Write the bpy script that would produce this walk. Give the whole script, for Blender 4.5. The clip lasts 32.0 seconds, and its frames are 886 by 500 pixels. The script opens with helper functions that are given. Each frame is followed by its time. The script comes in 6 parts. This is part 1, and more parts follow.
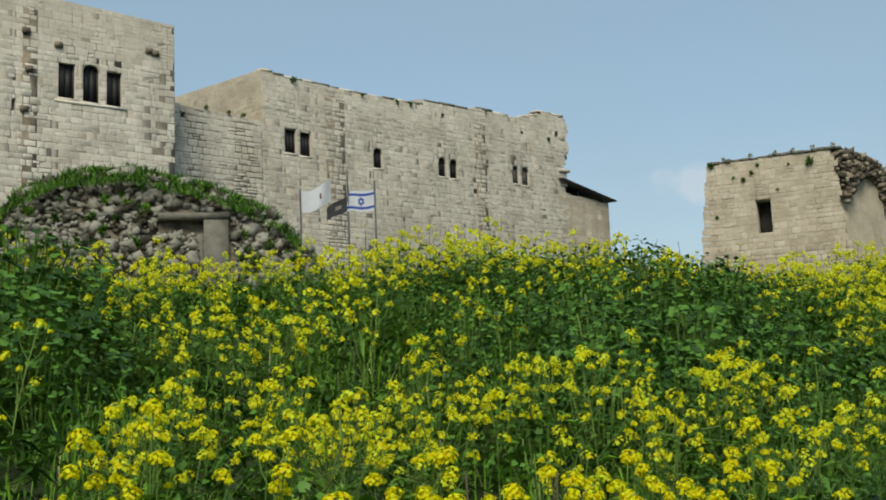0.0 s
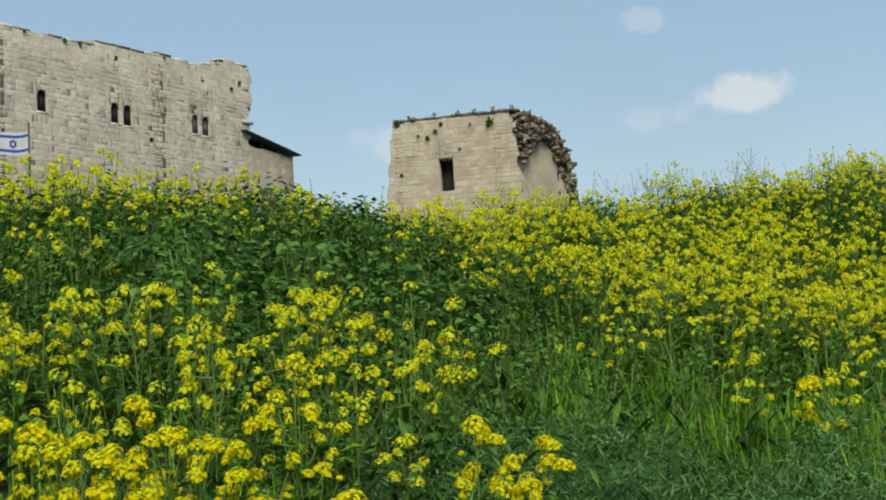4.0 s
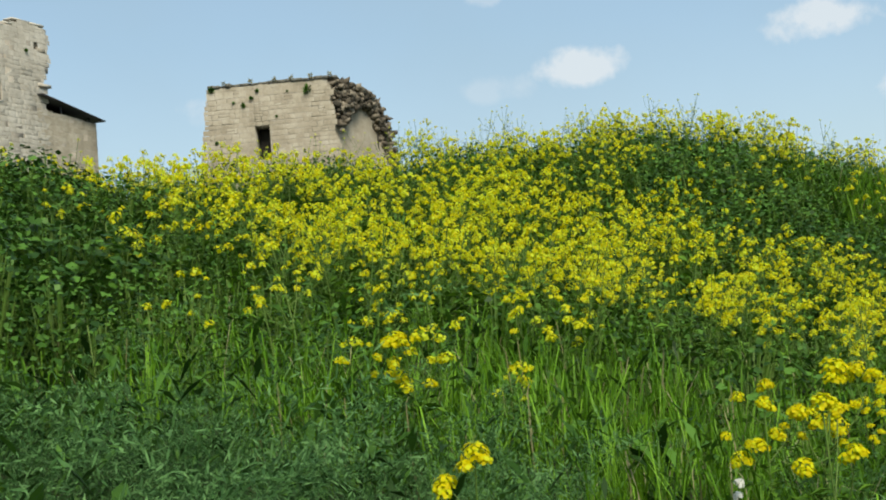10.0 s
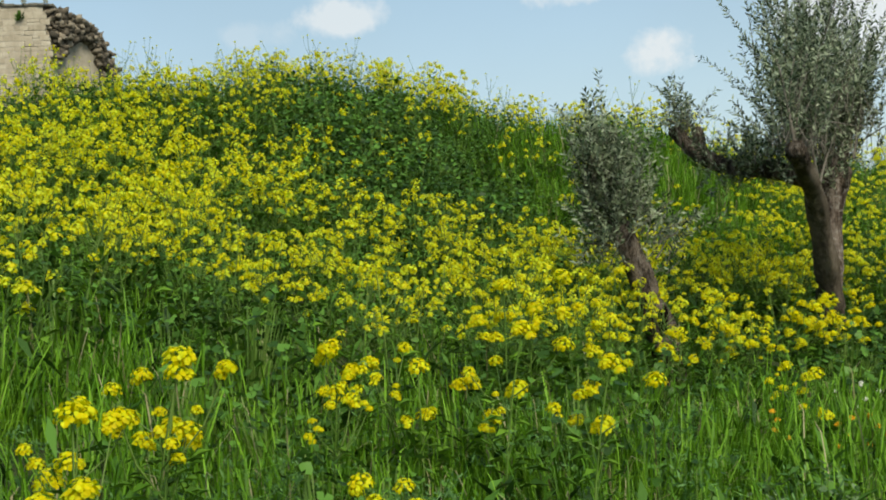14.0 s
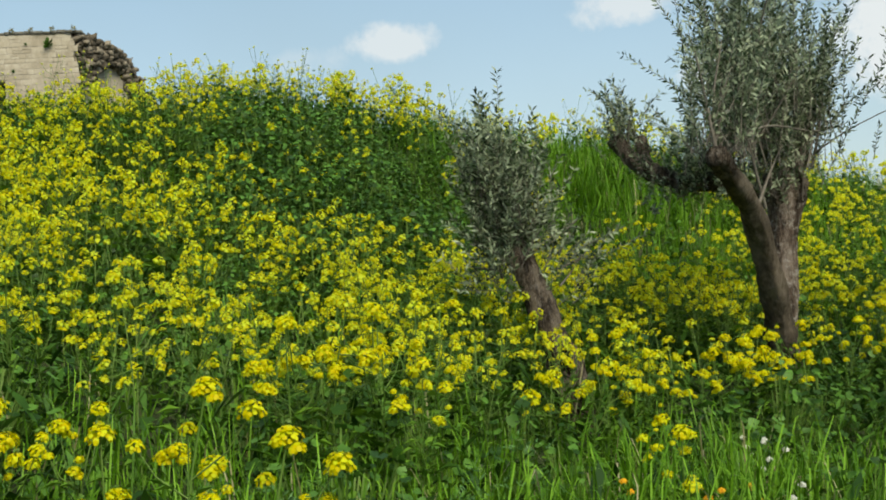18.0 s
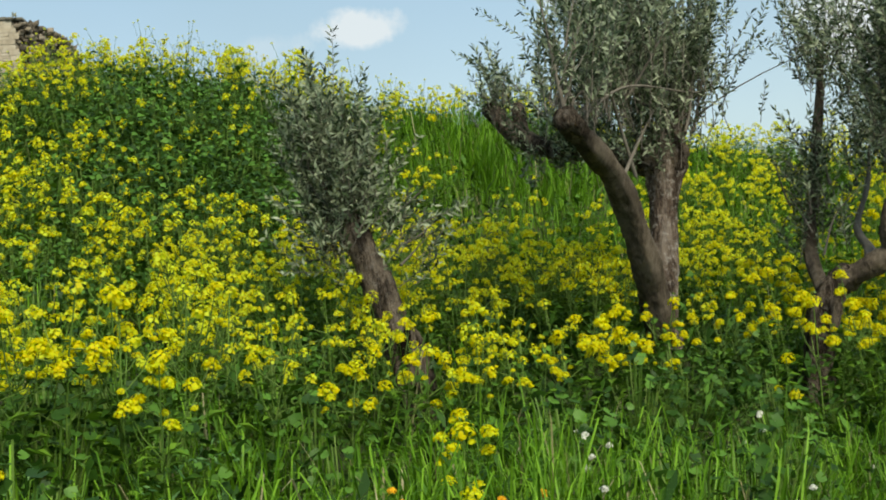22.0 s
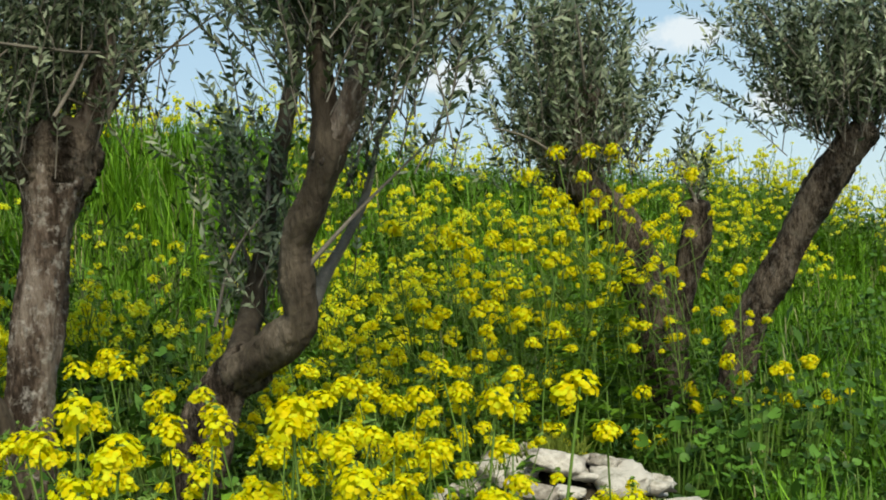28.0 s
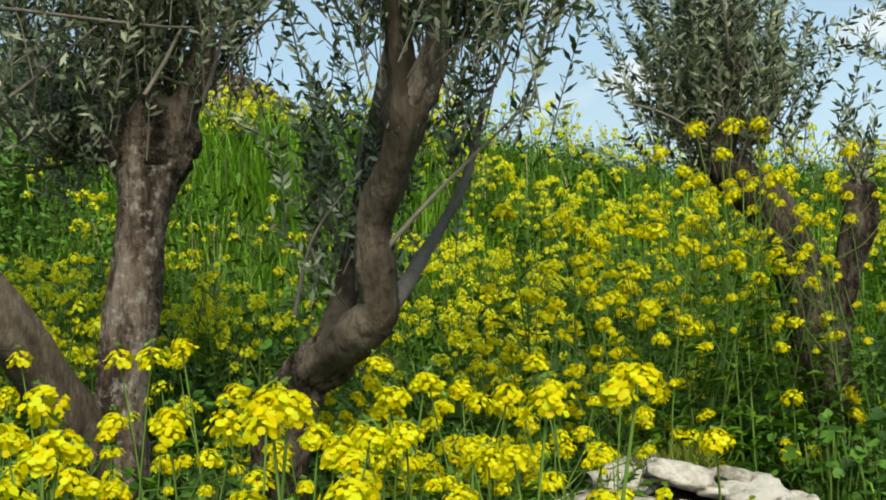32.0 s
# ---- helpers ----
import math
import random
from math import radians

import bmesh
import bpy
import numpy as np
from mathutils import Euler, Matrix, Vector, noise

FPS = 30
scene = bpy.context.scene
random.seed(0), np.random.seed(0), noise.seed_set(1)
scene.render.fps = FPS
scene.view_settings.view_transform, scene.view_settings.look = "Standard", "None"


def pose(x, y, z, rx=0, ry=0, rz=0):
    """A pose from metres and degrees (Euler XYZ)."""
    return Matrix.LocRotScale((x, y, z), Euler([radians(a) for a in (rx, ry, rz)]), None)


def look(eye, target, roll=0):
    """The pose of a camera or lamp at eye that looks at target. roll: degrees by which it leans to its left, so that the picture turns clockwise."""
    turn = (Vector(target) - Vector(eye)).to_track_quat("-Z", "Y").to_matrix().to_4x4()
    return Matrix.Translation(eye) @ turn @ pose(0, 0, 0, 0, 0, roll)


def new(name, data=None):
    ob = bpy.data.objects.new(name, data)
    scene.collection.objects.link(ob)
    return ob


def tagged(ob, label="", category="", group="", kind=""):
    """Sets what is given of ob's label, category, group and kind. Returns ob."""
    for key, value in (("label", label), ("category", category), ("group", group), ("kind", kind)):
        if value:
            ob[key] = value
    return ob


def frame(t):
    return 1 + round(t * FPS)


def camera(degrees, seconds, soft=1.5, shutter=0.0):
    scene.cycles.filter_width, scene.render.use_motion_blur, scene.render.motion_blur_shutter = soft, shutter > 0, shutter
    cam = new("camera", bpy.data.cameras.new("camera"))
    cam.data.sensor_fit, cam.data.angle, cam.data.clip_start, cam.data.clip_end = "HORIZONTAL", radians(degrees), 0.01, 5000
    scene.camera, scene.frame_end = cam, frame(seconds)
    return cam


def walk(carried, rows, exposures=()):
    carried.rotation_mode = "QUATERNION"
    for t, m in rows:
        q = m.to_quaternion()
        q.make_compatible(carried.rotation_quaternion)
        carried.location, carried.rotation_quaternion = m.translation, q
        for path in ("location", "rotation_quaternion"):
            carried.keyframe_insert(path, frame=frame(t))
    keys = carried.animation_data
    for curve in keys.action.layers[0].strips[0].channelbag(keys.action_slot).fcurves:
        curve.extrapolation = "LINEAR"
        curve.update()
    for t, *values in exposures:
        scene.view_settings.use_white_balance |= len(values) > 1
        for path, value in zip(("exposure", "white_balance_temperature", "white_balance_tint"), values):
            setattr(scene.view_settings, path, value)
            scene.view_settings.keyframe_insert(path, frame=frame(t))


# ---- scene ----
PATH = [
    (0.0, 0.343, -0.008, 1.500, 97.99, 2.34, 0.78),
    (0.5, 0.253, -0.063, 1.490, 97.80, 2.60, 0.00),
    (1.0, 0.286, 0.010, 1.479, 97.59, 2.84, -0.73),
    (1.5, 0.386, 0.147, 1.467, 97.34, 2.96, -1.98),
    (2.0, 0.490, 0.271, 1.454, 97.05, 2.99, -3.86),
    (2.5, 0.623, 0.395, 1.443, 96.81, 2.95, -5.69),
    (3.0, 0.786, 0.515, 1.432, 96.42, 3.17, -9.56),
    (3.5, 0.903, 0.618, 1.419, 95.73, 3.25, -12.76),
    (4.0, 0.985, 0.691, 1.404, 95.19, 3.39, -14.19),
    (4.5, 1.088, 0.729, 1.386, 94.75, 3.59, -16.81),
    (6.5, 1.670, 0.798, 1.265, 94.38, 2.26, -19.40),
    (7.0, 1.801, 0.908, 1.256, 93.87, 2.32, -23.47),
    (7.5, 1.966, 1.029, 1.263, 93.58, 2.42, -25.01),
    (8.0, 2.085, 1.059, 1.274, 93.39, 3.09, -25.33),
    (8.5, 2.186, 1.030, 1.276, 93.23, 3.48, -25.30),
    (9.0, 2.216, 0.997, 1.273, 93.00, 3.66, -24.60),
    (9.5, 2.223, 0.970, 1.274, 93.11, 3.89, -22.99),
    (10.0, 2.236, 0.978, 1.269, 93.26, 4.40, -21.96),
    (10.5, 2.283, 0.993, 1.269, 93.42, 4.62, -21.57),
    (11.0, 2.378, 1.011, 1.262, 93.37, 5.10, -21.87),
    (11.5, 2.523, 1.038, 1.248, 92.54, 5.56, -24.47),
    (12.0, 2.765, 1.068, 1.251, 91.62, 4.70, -28.30),
    (12.5, 3.002, 1.069, 1.253, 90.87, 3.96, -30.99),
    (13.0, 3.314, 1.046, 1.267, 90.48, 2.80, -31.30),
    (13.5, 3.486, 1.121, 1.229, 90.15, 2.80, -33.61),
    (14.0, 3.730, 1.259, 1.238, 90.04, 2.89, -34.22),
    (14.5, 3.969, 1.368, 1.253, 90.28, 5.44, -34.80),
    (15.0, 4.252, 1.413, 1.258, 90.31, 5.20, -34.75),
    (15.5, 4.506, 1.425, 1.252, 90.29, 4.96, -34.57),
    (17.5, 5.078, 1.553, 1.209, 91.24, 3.32, -33.23),
    (18.0, 5.112, 1.527, 1.208, 91.33, 3.34, -31.58),
    (18.5, 5.114, 1.522, 1.214, 91.43, 3.47, -30.55),
    (19.0, 5.125, 1.533, 1.217, 91.62, 3.52, -30.17),
    (19.5, 5.134, 1.538, 1.223, 91.75, 3.61, -29.91),
    (20.0, 5.154, 1.544, 1.225, 91.81, 3.73, -29.59),
    (20.5, 5.235, 1.520, 1.221, 92.04, 3.88, -29.24),
    (21.0, 5.392, 1.525, 1.198, 91.93, 3.91, -29.67),
    (21.5, 5.680, 1.606, 1.142, 90.91, 4.06, -32.49),
    (22.0, 6.011, 1.672, 1.131, 90.51, 4.50, -33.04),
    (22.5, 6.333, 1.623, 1.133, 90.62, 5.34, -33.31),
    (23.0, 6.633, 1.627, 1.112, 90.71, 3.96, -33.15),
    (23.5, 6.946, 1.737, 1.110, 90.72, 3.55, -33.04),
    (24.0, 7.224, 1.835, 1.135, 92.09, 3.31, -33.17),
    (24.5, 7.517, 1.846, 1.152, 93.97, 3.73, -33.67),
    (25.0, 7.835, 1.842, 1.144, 94.72, 4.00, -33.65),
    (25.5, 8.201, 1.910, 1.083, 94.84, 4.10, -33.85),
    (26.0, 8.679, 1.963, 1.023, 95.10, 4.27, -32.64),
    (26.5, 9.169, 2.031, 0.972, 93.29, 4.34, -30.32),
    (28.5, 10.149, 2.426, 0.981, 93.31, 4.35, -28.06),
    (29.0, 10.159, 2.428, 0.981, 93.41, 3.88, -28.04),
    (29.5, 10.171, 2.435, 0.984, 93.57, 3.60, -27.70),
    (30.0, 10.176, 2.435, 0.984, 93.79, 3.50, -27.09),
    (30.5, 10.199, 2.432, 0.995, 93.98, 3.44, -26.37),
    (31.0, 10.269, 2.422, 0.978, 94.34, 3.61, -24.74),
    (31.5, 10.332, 2.462, 0.955, 94.21, 3.78, -22.58),
    (32.0, 10.446, 2.618, 0.929, 94.03, 3.91, -19.05),
]
cam = camera(42.04, 32.0, soft=1.9)
walk(cam, [(t, pose(*p)) for t, *p in PATH], [(0.0, 0.47, 6800.0, 5.0), (1.0, 0.48, 6800.0, 5.0), (2.0, 0.57, 6800.0, 5.0), (3.0, 0.53, 6800.0, 5.0), (9.0, 0.58, 6800.0, 5.0), (11.0, 0.78, 6800.0, 5.0), (12.5, 0.58, 6850.0, 5.0), (14.0, 0.70, 6900.0, 4.5), (19.0, 0.70, 7000.0, 4.0), (21.0, 0.66, 7000.0, 4.0), (23.0, 0.86, 7000.0, 4.0), (24.0, 0.74, 7000.0, 4.0), (25.0, 0.70, 7000.0, 4.0), (26.0, 0.70, 7000.0, 4.0), (29.0, 0.93, 6950.0, 4.0), (30.0, 0.94, 6950.0, 4.0), (31.0, 0.82, 6950.0, 4.0), (32.0, 0.92, 6950.0, 4.0)])

# ---- sky, sun, exposure ----
SUN_EL, SUN_AZ = 46.0, 189.0      # elevation; azimuth clockwise from +y


def heading(az, el):
    a, e = radians(az), radians(el)
    return Vector((math.sin(a) * math.cos(e), math.cos(a) * math.cos(e), math.sin(e)))


def make_world():
    world = bpy.data.worlds.new("sky")
    scene.world = world
    world.use_nodes = True
    nt = world.node_tree
    N, L = nt.nodes, nt.links
    N.clear()
    out = N.new("ShaderNodeOutputWorld")
    bg = N.new("ShaderNodeBackground")
    bg.inputs["Strength"].default_value = SKY_STRENGTH
    sky = N.new("ShaderNodeTexSky")
    sky.sky_type = "NISHITA"
    sky.sun_disc = False
    sky.sun_elevation = radians(SUN_EL)
    sky.sun_rotation = radians(SUN_AZ)
    sky.air_density, sky.dust_density, sky.ozone_density = 1.0, 0.8, 1.2
    tc = N.new("ShaderNodeTexCoord")
    way = N.new("ShaderNodeVectorMath")
    way.operation = "NORMALIZE"
    L.new(tc.outputs["Generated"], way.inputs[0])
    nz = N.new("ShaderNodeTexNoise")
    nz.inputs["Scale"].default_value, nz.inputs["Detail"].default_value, nz.inputs["Roughness"].default_value = 18.0, 8.0, 0.6
    L.new(way.outputs[0], nz.inputs["Vector"])
    veil = N.new("ShaderNodeTexNoise")
    veil.inputs["Scale"].default_value, veil.inputs["Detail"].default_value = 3.0, 5.0
    L.new(way.outputs[0], veil.inputs["Vector"])

    def math_node(op, a, b=None, clamp=False):
        n = N.new("ShaderNodeMath")
        n.operation, n.use_clamp = op, clamp
        for k, v in enumerate((a, b)):
            if v is None:
                continue
            if isinstance(v, (int, float)):
                n.inputs[k].default_value = v
            else:
                L.new(v, n.inputs[k])
        return n.outputs[0]

    def dot(v):
        n = N.new("ShaderNodeVectorMath")
        n.operation = "DOT_PRODUCT"
        L.new(way.outputs[0], n.inputs[0])
        n.inputs[1].default_value = v
        return n.outputs["Value"]

    total = None
    # each small cumulus: heading, half width, half height, thickness
    for x, y, z, w, h, thick in ((0.487, 0.85, 0.202, 0.036, 0.016, 0.8), (0.21, 0.96, 0.185, 0.040, 0.016, 0.45), (0.42, 0.89, 0.19, 0.035, 0.012, 0.25),
                                 (0.41, 0.87, 0.27, 0.022, 0.010, 0.3), (0.705, 0.695, 0.158, 0.030, 0.022, 0.9), (0.64, 0.73, 0.215, 0.045, 0.016, 0.8),
                                 (0.80, 0.58, 0.17, 0.055, 0.045, 1.0), (0.66, 0.70, 0.28, 0.06, 0.02, 0.7), (-0.5, -0.6, 0.4, 0.2, 0.06, 0.7), (0.9, -0.2, 0.3, 0.15, 0.05, 0.8)):
        c = Vector((x, y, z)).normalized()
        r = c.cross(Vector((0, 0, 1))).normalized()
        u = r.cross(c)
        e = math_node("ADD", math_node("POWER", math_node("DIVIDE", dot(r), w), 2.0), math_node("POWER", math_node("DIVIDE", dot(u), h), 2.0))
        e = math_node("ADD", e, math_node("MULTIPLY", math_node("SUBTRACT", nz.outputs["Fac"], 0.49), 5.8))
        body = math_node("SUBTRACT", 1.0, math_node("MULTIPLY", e, 0.8), True)
        body = math_node("MULTIPLY", math_node("POWER", math_node("MULTIPLY", body, 1.25, True), 1.25), thick)
        body = math_node("MULTIPLY", body, math_node("GREATER_THAN", dot(c), 0.5))
        total = body if total is None else math_node("MAXIMUM", total, body)
    haze = math_node("ADD", math_node("MULTIPLY", math_node("SUBTRACT", veil.outputs["Fac"], 0.3, True), 0.6), 0.5)
    layers = sky.outputs[0]
    low = math_node("MULTIPLY", math_node("SUBTRACT", 0.24, dot((0, 0, 1)), True), 2.0, True)
    for amount, tone in ((haze, HAZE), (low, HORIZON), (total, CLOUD)):
        mix = N.new("ShaderNodeMix")
        mix.data_type = "RGBA"
        mix.inputs["B"].default_value = tone
        L.new(amount, mix.inputs["Factor"])
        L.new(layers, mix.inputs["A"])
        layers = mix.outputs["Result"]
    L.new(layers, bg.inputs["Color"])
    L.new(bg.outputs[0], out.inputs["Surface"])


SKY_STRENGTH = 0.112
HAZE, HORIZON, CLOUD = (2.1, 2.95, 3.75, 1.0), (3.2, 3.65, 4.1, 1.0), (4.3, 4.6, 5.1, 1.0)
make_world()
sun_data = bpy.data.lights.new("sun", "SUN")
sun_data.energy, sun_data.angle, sun_data.color = 3.0, radians(32.0), (1.0, 0.93, 0.80)
sun = new("sun", sun_data)
sun.matrix_world = look(heading(SUN_AZ, SUN_EL) * 60, (0, 0, 0))

# ---- materials ----


def material(name, colors, scale=6.0, rough=0.8, bump=0.3, bump_scale=40.0, detail=6.0, island=0.0, objects=0.0, translucent=0.0, stains=None, spec=0.3, sheen_tint=None, coords="Object", grain=0.0, metal=0.0, relief=0.02, contrast=1.0):
    """Procedural surface: large and fine variation of colour between the given tones, bump, and shifts per piece."""
    m = bpy.data.materials.new(name)
    m.use_nodes = True
    nt = m.node_tree
    N, L = nt.nodes, nt.links
    N.clear()
    out = N.new("ShaderNodeOutputMaterial")
    bs = N.new("ShaderNodeBsdfPrincipled")
    bs.inputs["Roughness"].default_value = rough
    bs.inputs["Specular IOR Level"].default_value = spec
    bs.inputs["Metallic"].default_value = metal
    tc = N.new("ShaderNodeTexCoord")
    geo = N.new("ShaderNodeNewGeometry")
    place = geo.outputs["Position"] if coords == "World" else tc.outputs["Object"]
    n1 = N.new("ShaderNodeTexNoise")
    n1.inputs["Scale"].default_value, n1.inputs["Detail"].default_value, n1.inputs["Roughness"].default_value = scale, detail, 0.6
    L.new(place, n1.inputs["Vector"])
    n2 = N.new("ShaderNodeTexNoise")
    n2.inputs["Scale"].default_value, n2.inputs["Detail"].default_value = scale * 9, 4.0
    L.new(place, n2.inputs["Vector"])

    def mth(op, a, b):
        n = N.new("ShaderNodeMath")
        n.operation = op
        for k, v in enumerate((a, b)):
            if isinstance(v, (int, float)):
                n.inputs[k].default_value = v
            else:
                L.new(v, n.inputs[k])
        return n.outputs[0]

    if grain:
        wave = N.new("ShaderNodeMapping")
        wave.inputs["Scale"].default_value = (1.0, 1.0, grain)
        L.new(place, wave.inputs["Vector"])
        for n in (n1, n2):
            L.new(wave.outputs[0], n.inputs["Vector"])
    val = mth("ADD", mth("MULTIPLY", n1.outputs["Fac"], 0.72), mth("MULTIPLY", n2.outputs["Fac"], 0.28))
    if island:
        val = mth("ADD", val, mth("MULTIPLY", mth("SUBTRACT", geo.outputs["Random Per Island"], 0.5), island))
    if objects:
        oi = N.new("ShaderNodeObjectInfo")
        val = mth("ADD", val, mth("MULTIPLY", mth("SUBTRACT", oi.outputs["Random"], 0.5), objects))
    if contrast != 1.0:
        val = mth("ADD", mth("MULTIPLY", mth("SUBTRACT", val, 0.5), contrast), 0.5)
    ramp = N.new("ShaderNodeValToRGB")
    els = ramp.color_ramp.elements
    k = len(colors)
    while len(els) < k:
        els.new(0.5)
    for i, c in enumerate(colors):
        els[i].position = 0.3 + 0.4 * i / max(1, k - 1)
        els[i].color = (*c, 1)
    L.new(val, ramp.inputs["Fac"])
    col = ramp.outputs["Color"]
    if stains:
        tone, amount, sc = stains
        n3 = N.new("ShaderNodeTexNoise")
        n3.inputs["Scale"].default_value, n3.inputs["Detail"].default_value, n3.inputs["Roughness"].default_value = sc, 7.0, 0.7
        L.new(place, n3.inputs["Vector"])
        mr = N.new("ShaderNodeMapRange")
        mr.inputs["From Min"].default_value, mr.inputs["From Max"].default_value = 0.52, 0.68
        mr.inputs["To Max"].default_value = amount
        L.new(n3.outputs["Fac"], mr.inputs["Value"])
        mx = N.new("ShaderNodeMix")
        mx.data_type = "RGBA"
        mx.inputs["B"].default_value = (*tone, 1)
        L.new(mr.outputs[0], mx.inputs["Factor"])
        L.new(col, mx.inputs["A"])
        col = mx.outputs["Result"]
    L.new(col, bs.inputs["Base Color"])
    if bump:
        nb = N.new("ShaderNodeTexNoise")
        nb.inputs["Scale"].default_value, nb.inputs["Detail"].default_value, nb.inputs["Roughness"].default_value = bump_scale, 6.0, 0.65
        L.new(wave.outputs[0] if grain else place, nb.inputs["Vector"])
        bp = N.new("ShaderNodeBump")
        bp.inputs["Strength"].default_value, bp.inputs["Distance"].default_value = bump, relief
        L.new(nb.outputs["Fac"], bp.inputs["Height"])
        L.new(bp.outputs[0], bs.inputs["Normal"])
    surf = bs.outputs[0]
    if translucent:
        tr = N.new("ShaderNodeBsdfTranslucent")
        L.new(col, tr.inputs["Color"])
        ms = N.new("ShaderNodeMixShader")
        ms.inputs["Fac"].default_value = translucent
        L.new(bs.outputs[0], ms.inputs[1])
        L.new(tr.outputs[0], ms.inputs[2])
        surf = ms.outputs[0]
    L.new(surf, out.inputs["Surface"])
    return m


# soil tones lowered so the shade beneath the plants is in the colour
soil = material("soil_and_moss", [(0.018, 0.026, 0.009), (0.028, 0.045, 0.012), (0.05, 0.05, 0.022)], 2.5, 0.95, 0.8, 30, stains=((0.09, 0.07, 0.045), 0.5, 1.3), coords="World")
ashlar = material("limestone_ashlar", [(0.37, 0.337, 0.28), (0.49, 0.452, 0.385), (0.61, 0.573, 0.50)], 1.1, 0.9, 0.7, 22, island=0.14, objects=0.14, stains=((0.27, 0.24, 0.195), 0.5, 0.45), coords="World", spec=0.2)
# warmer ashlar; on the hall's return wall its tone stands for sunlight
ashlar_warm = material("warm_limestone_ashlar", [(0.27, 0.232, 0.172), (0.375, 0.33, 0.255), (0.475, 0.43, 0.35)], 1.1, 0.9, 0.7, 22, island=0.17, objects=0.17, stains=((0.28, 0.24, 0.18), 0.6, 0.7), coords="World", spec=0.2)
mortar = material("lime_mortar", [(0.23, 0.205, 0.165), (0.30, 0.272, 0.225), (0.37, 0.34, 0.29)], 1.2, 0.95, 0.7, 30, stains=((0.16, 0.14, 0.115), 0.35, 0.33), coords="World", spec=0.1)
rubble_core = material("dark_rubble_core", [(0.05, 0.044, 0.034), (0.125, 0.105, 0.08), (0.25, 0.215, 0.165)], 3.0, 0.95, 1.0, 12, island=0.5, coords="World", spec=0.1)
field_stone = material("grey_field_stone", [(0.022, 0.021, 0.015), (0.068, 0.064, 0.050), (0.23, 0.225, 0.19)], 5.0, 0.9, 0.9, 30, island=0.5, objects=0.5, stains=((0.06, 0.068, 0.036), 0.7, 4.0), coords="World", spec=0.2, contrast=1.50)
pale_stone = material("pale_weathered_stone", [(0.12, 0.105, 0.085), (0.29, 0.265, 0.23), (0.50, 0.475, 0.43)], 5.0, 0.9, 1.0, 35, island=0.4, objects=0.35, stains=((0.10, 0.11, 0.06), 0.75, 7.0), coords="World", spec=0.2, contrast=1.60)
concrete = material("weathered_concrete", [(0.075, 0.072, 0.06), (0.125, 0.12, 0.10), (0.175, 0.165, 0.14)], 3.0, 0.9, 0.5, 40, stains=((0.05, 0.056, 0.036), 0.7, 3.5), coords="World")
dark_shutter = material("dark_window_shutter", [(0.012, 0.012, 0.014), (0.02, 0.02, 0.022), (0.035, 0.034, 0.033)], 4.0, 0.6, 0.2, 60)
grey_shutter = material("weathered_grey_shutter", [(0.10, 0.095, 0.085), (0.15, 0.14, 0.125), (0.2, 0.19, 0.17)], 4.0, 0.7, 0.3, 60)
# near-black tone that paints the shade inside openings
void_dark = material("painted_room_shade", [(0.03, 0.027, 0.022), (0.045, 0.04, 0.033)], 2.0, 0.95, 0.2, 20)
sheet_metal = material("dark_sheet_roof", [(0.03, 0.03, 0.032), (0.05, 0.05, 0.052), (0.08, 0.078, 0.075)], 2.0, 0.55, 0.2, 20, metal=0.4)
pole_paint = material("dark_painted_pole", [(0.04, 0.042, 0.045), (0.07, 0.07, 0.072)], 5.0, 0.5, 0.1, 60)
cloth_white = material("white_flag_cloth", [(0.50, 0.52, 0.57), (0.62, 0.64, 0.68)], 4.0, 0.8, 0.2, 80, translucent=0.3)
cloth_blue = material("blue_flag_cloth", [(0.02, 0.05, 0.24), (0.03, 0.07, 0.3)], 4.0, 0.8, 0.2, 80)
cloth_black = material("black_flag_cloth", [(0.015, 0.016, 0.018), (0.035, 0.036, 0.04)], 4.0, 0.8, 0.2, 80)
cloth_brown = material("dark_red_emblem_cloth", [(0.09, 0.04, 0.035), (0.13, 0.06, 0.05)], 4.0, 0.8, 0.2, 80)
bark = material("olive_bark", [(0.038, 0.027, 0.020), (0.115, 0.086, 0.068), (0.22, 0.18, 0.15)], 9.0, 0.95, 1.0, 45, detail=9, stains=((0.46, 0.44, 0.41), 0.8, 26.0), coords="World", spec=0.15, grain=0.3, relief=0.05, contrast=2.60)
bark_smooth = material("smooth_grey_olive_bark", [(0.038, 0.030, 0.022), (0.078, 0.063, 0.047), (0.135, 0.112, 0.086)], 6.0, 0.9, 0.6, 55, detail=8, stains=((0.03, 0.025, 0.02), 0.6, 9.0), coords="World", spec=0.15, grain=0.35, relief=0.03, contrast=2.00)
bark_dark = material("dark_cracked_olive_bark", [(0.02, 0.015, 0.0105), (0.075, 0.058, 0.044), (0.172, 0.14, 0.11)], 14.0, 0.95, 1.0, 60, detail=10, stains=((0.23, 0.21, 0.185), 0.5, 24.0), coords="World", spec=0.12, grain=0.3, relief=0.06, contrast=2.80)
dead_wood = material("pale_dead_wood", [(0.06, 0.048, 0.037), (0.125, 0.105, 0.083), (0.21, 0.185, 0.155)], 10.0, 0.95, 0.8, 40, detail=8, coords="World", grain=0.25, relief=0.03, contrast=1.80)
# near-black for the shade of a cavity that isn't cut into the trunk
hollow_dark = material("painted_hollow_shade", [(0.005, 0.004, 0.003), (0.012, 0.009, 0.007)], 12.0, 1.0, 0.8, 40, coords="World", spec=0.0)
twig_bark = material("grey_twig_bark", [(0.075, 0.066, 0.054), (0.19, 0.172, 0.145)], 12.0, 0.9, 0.3, 80, coords="World")
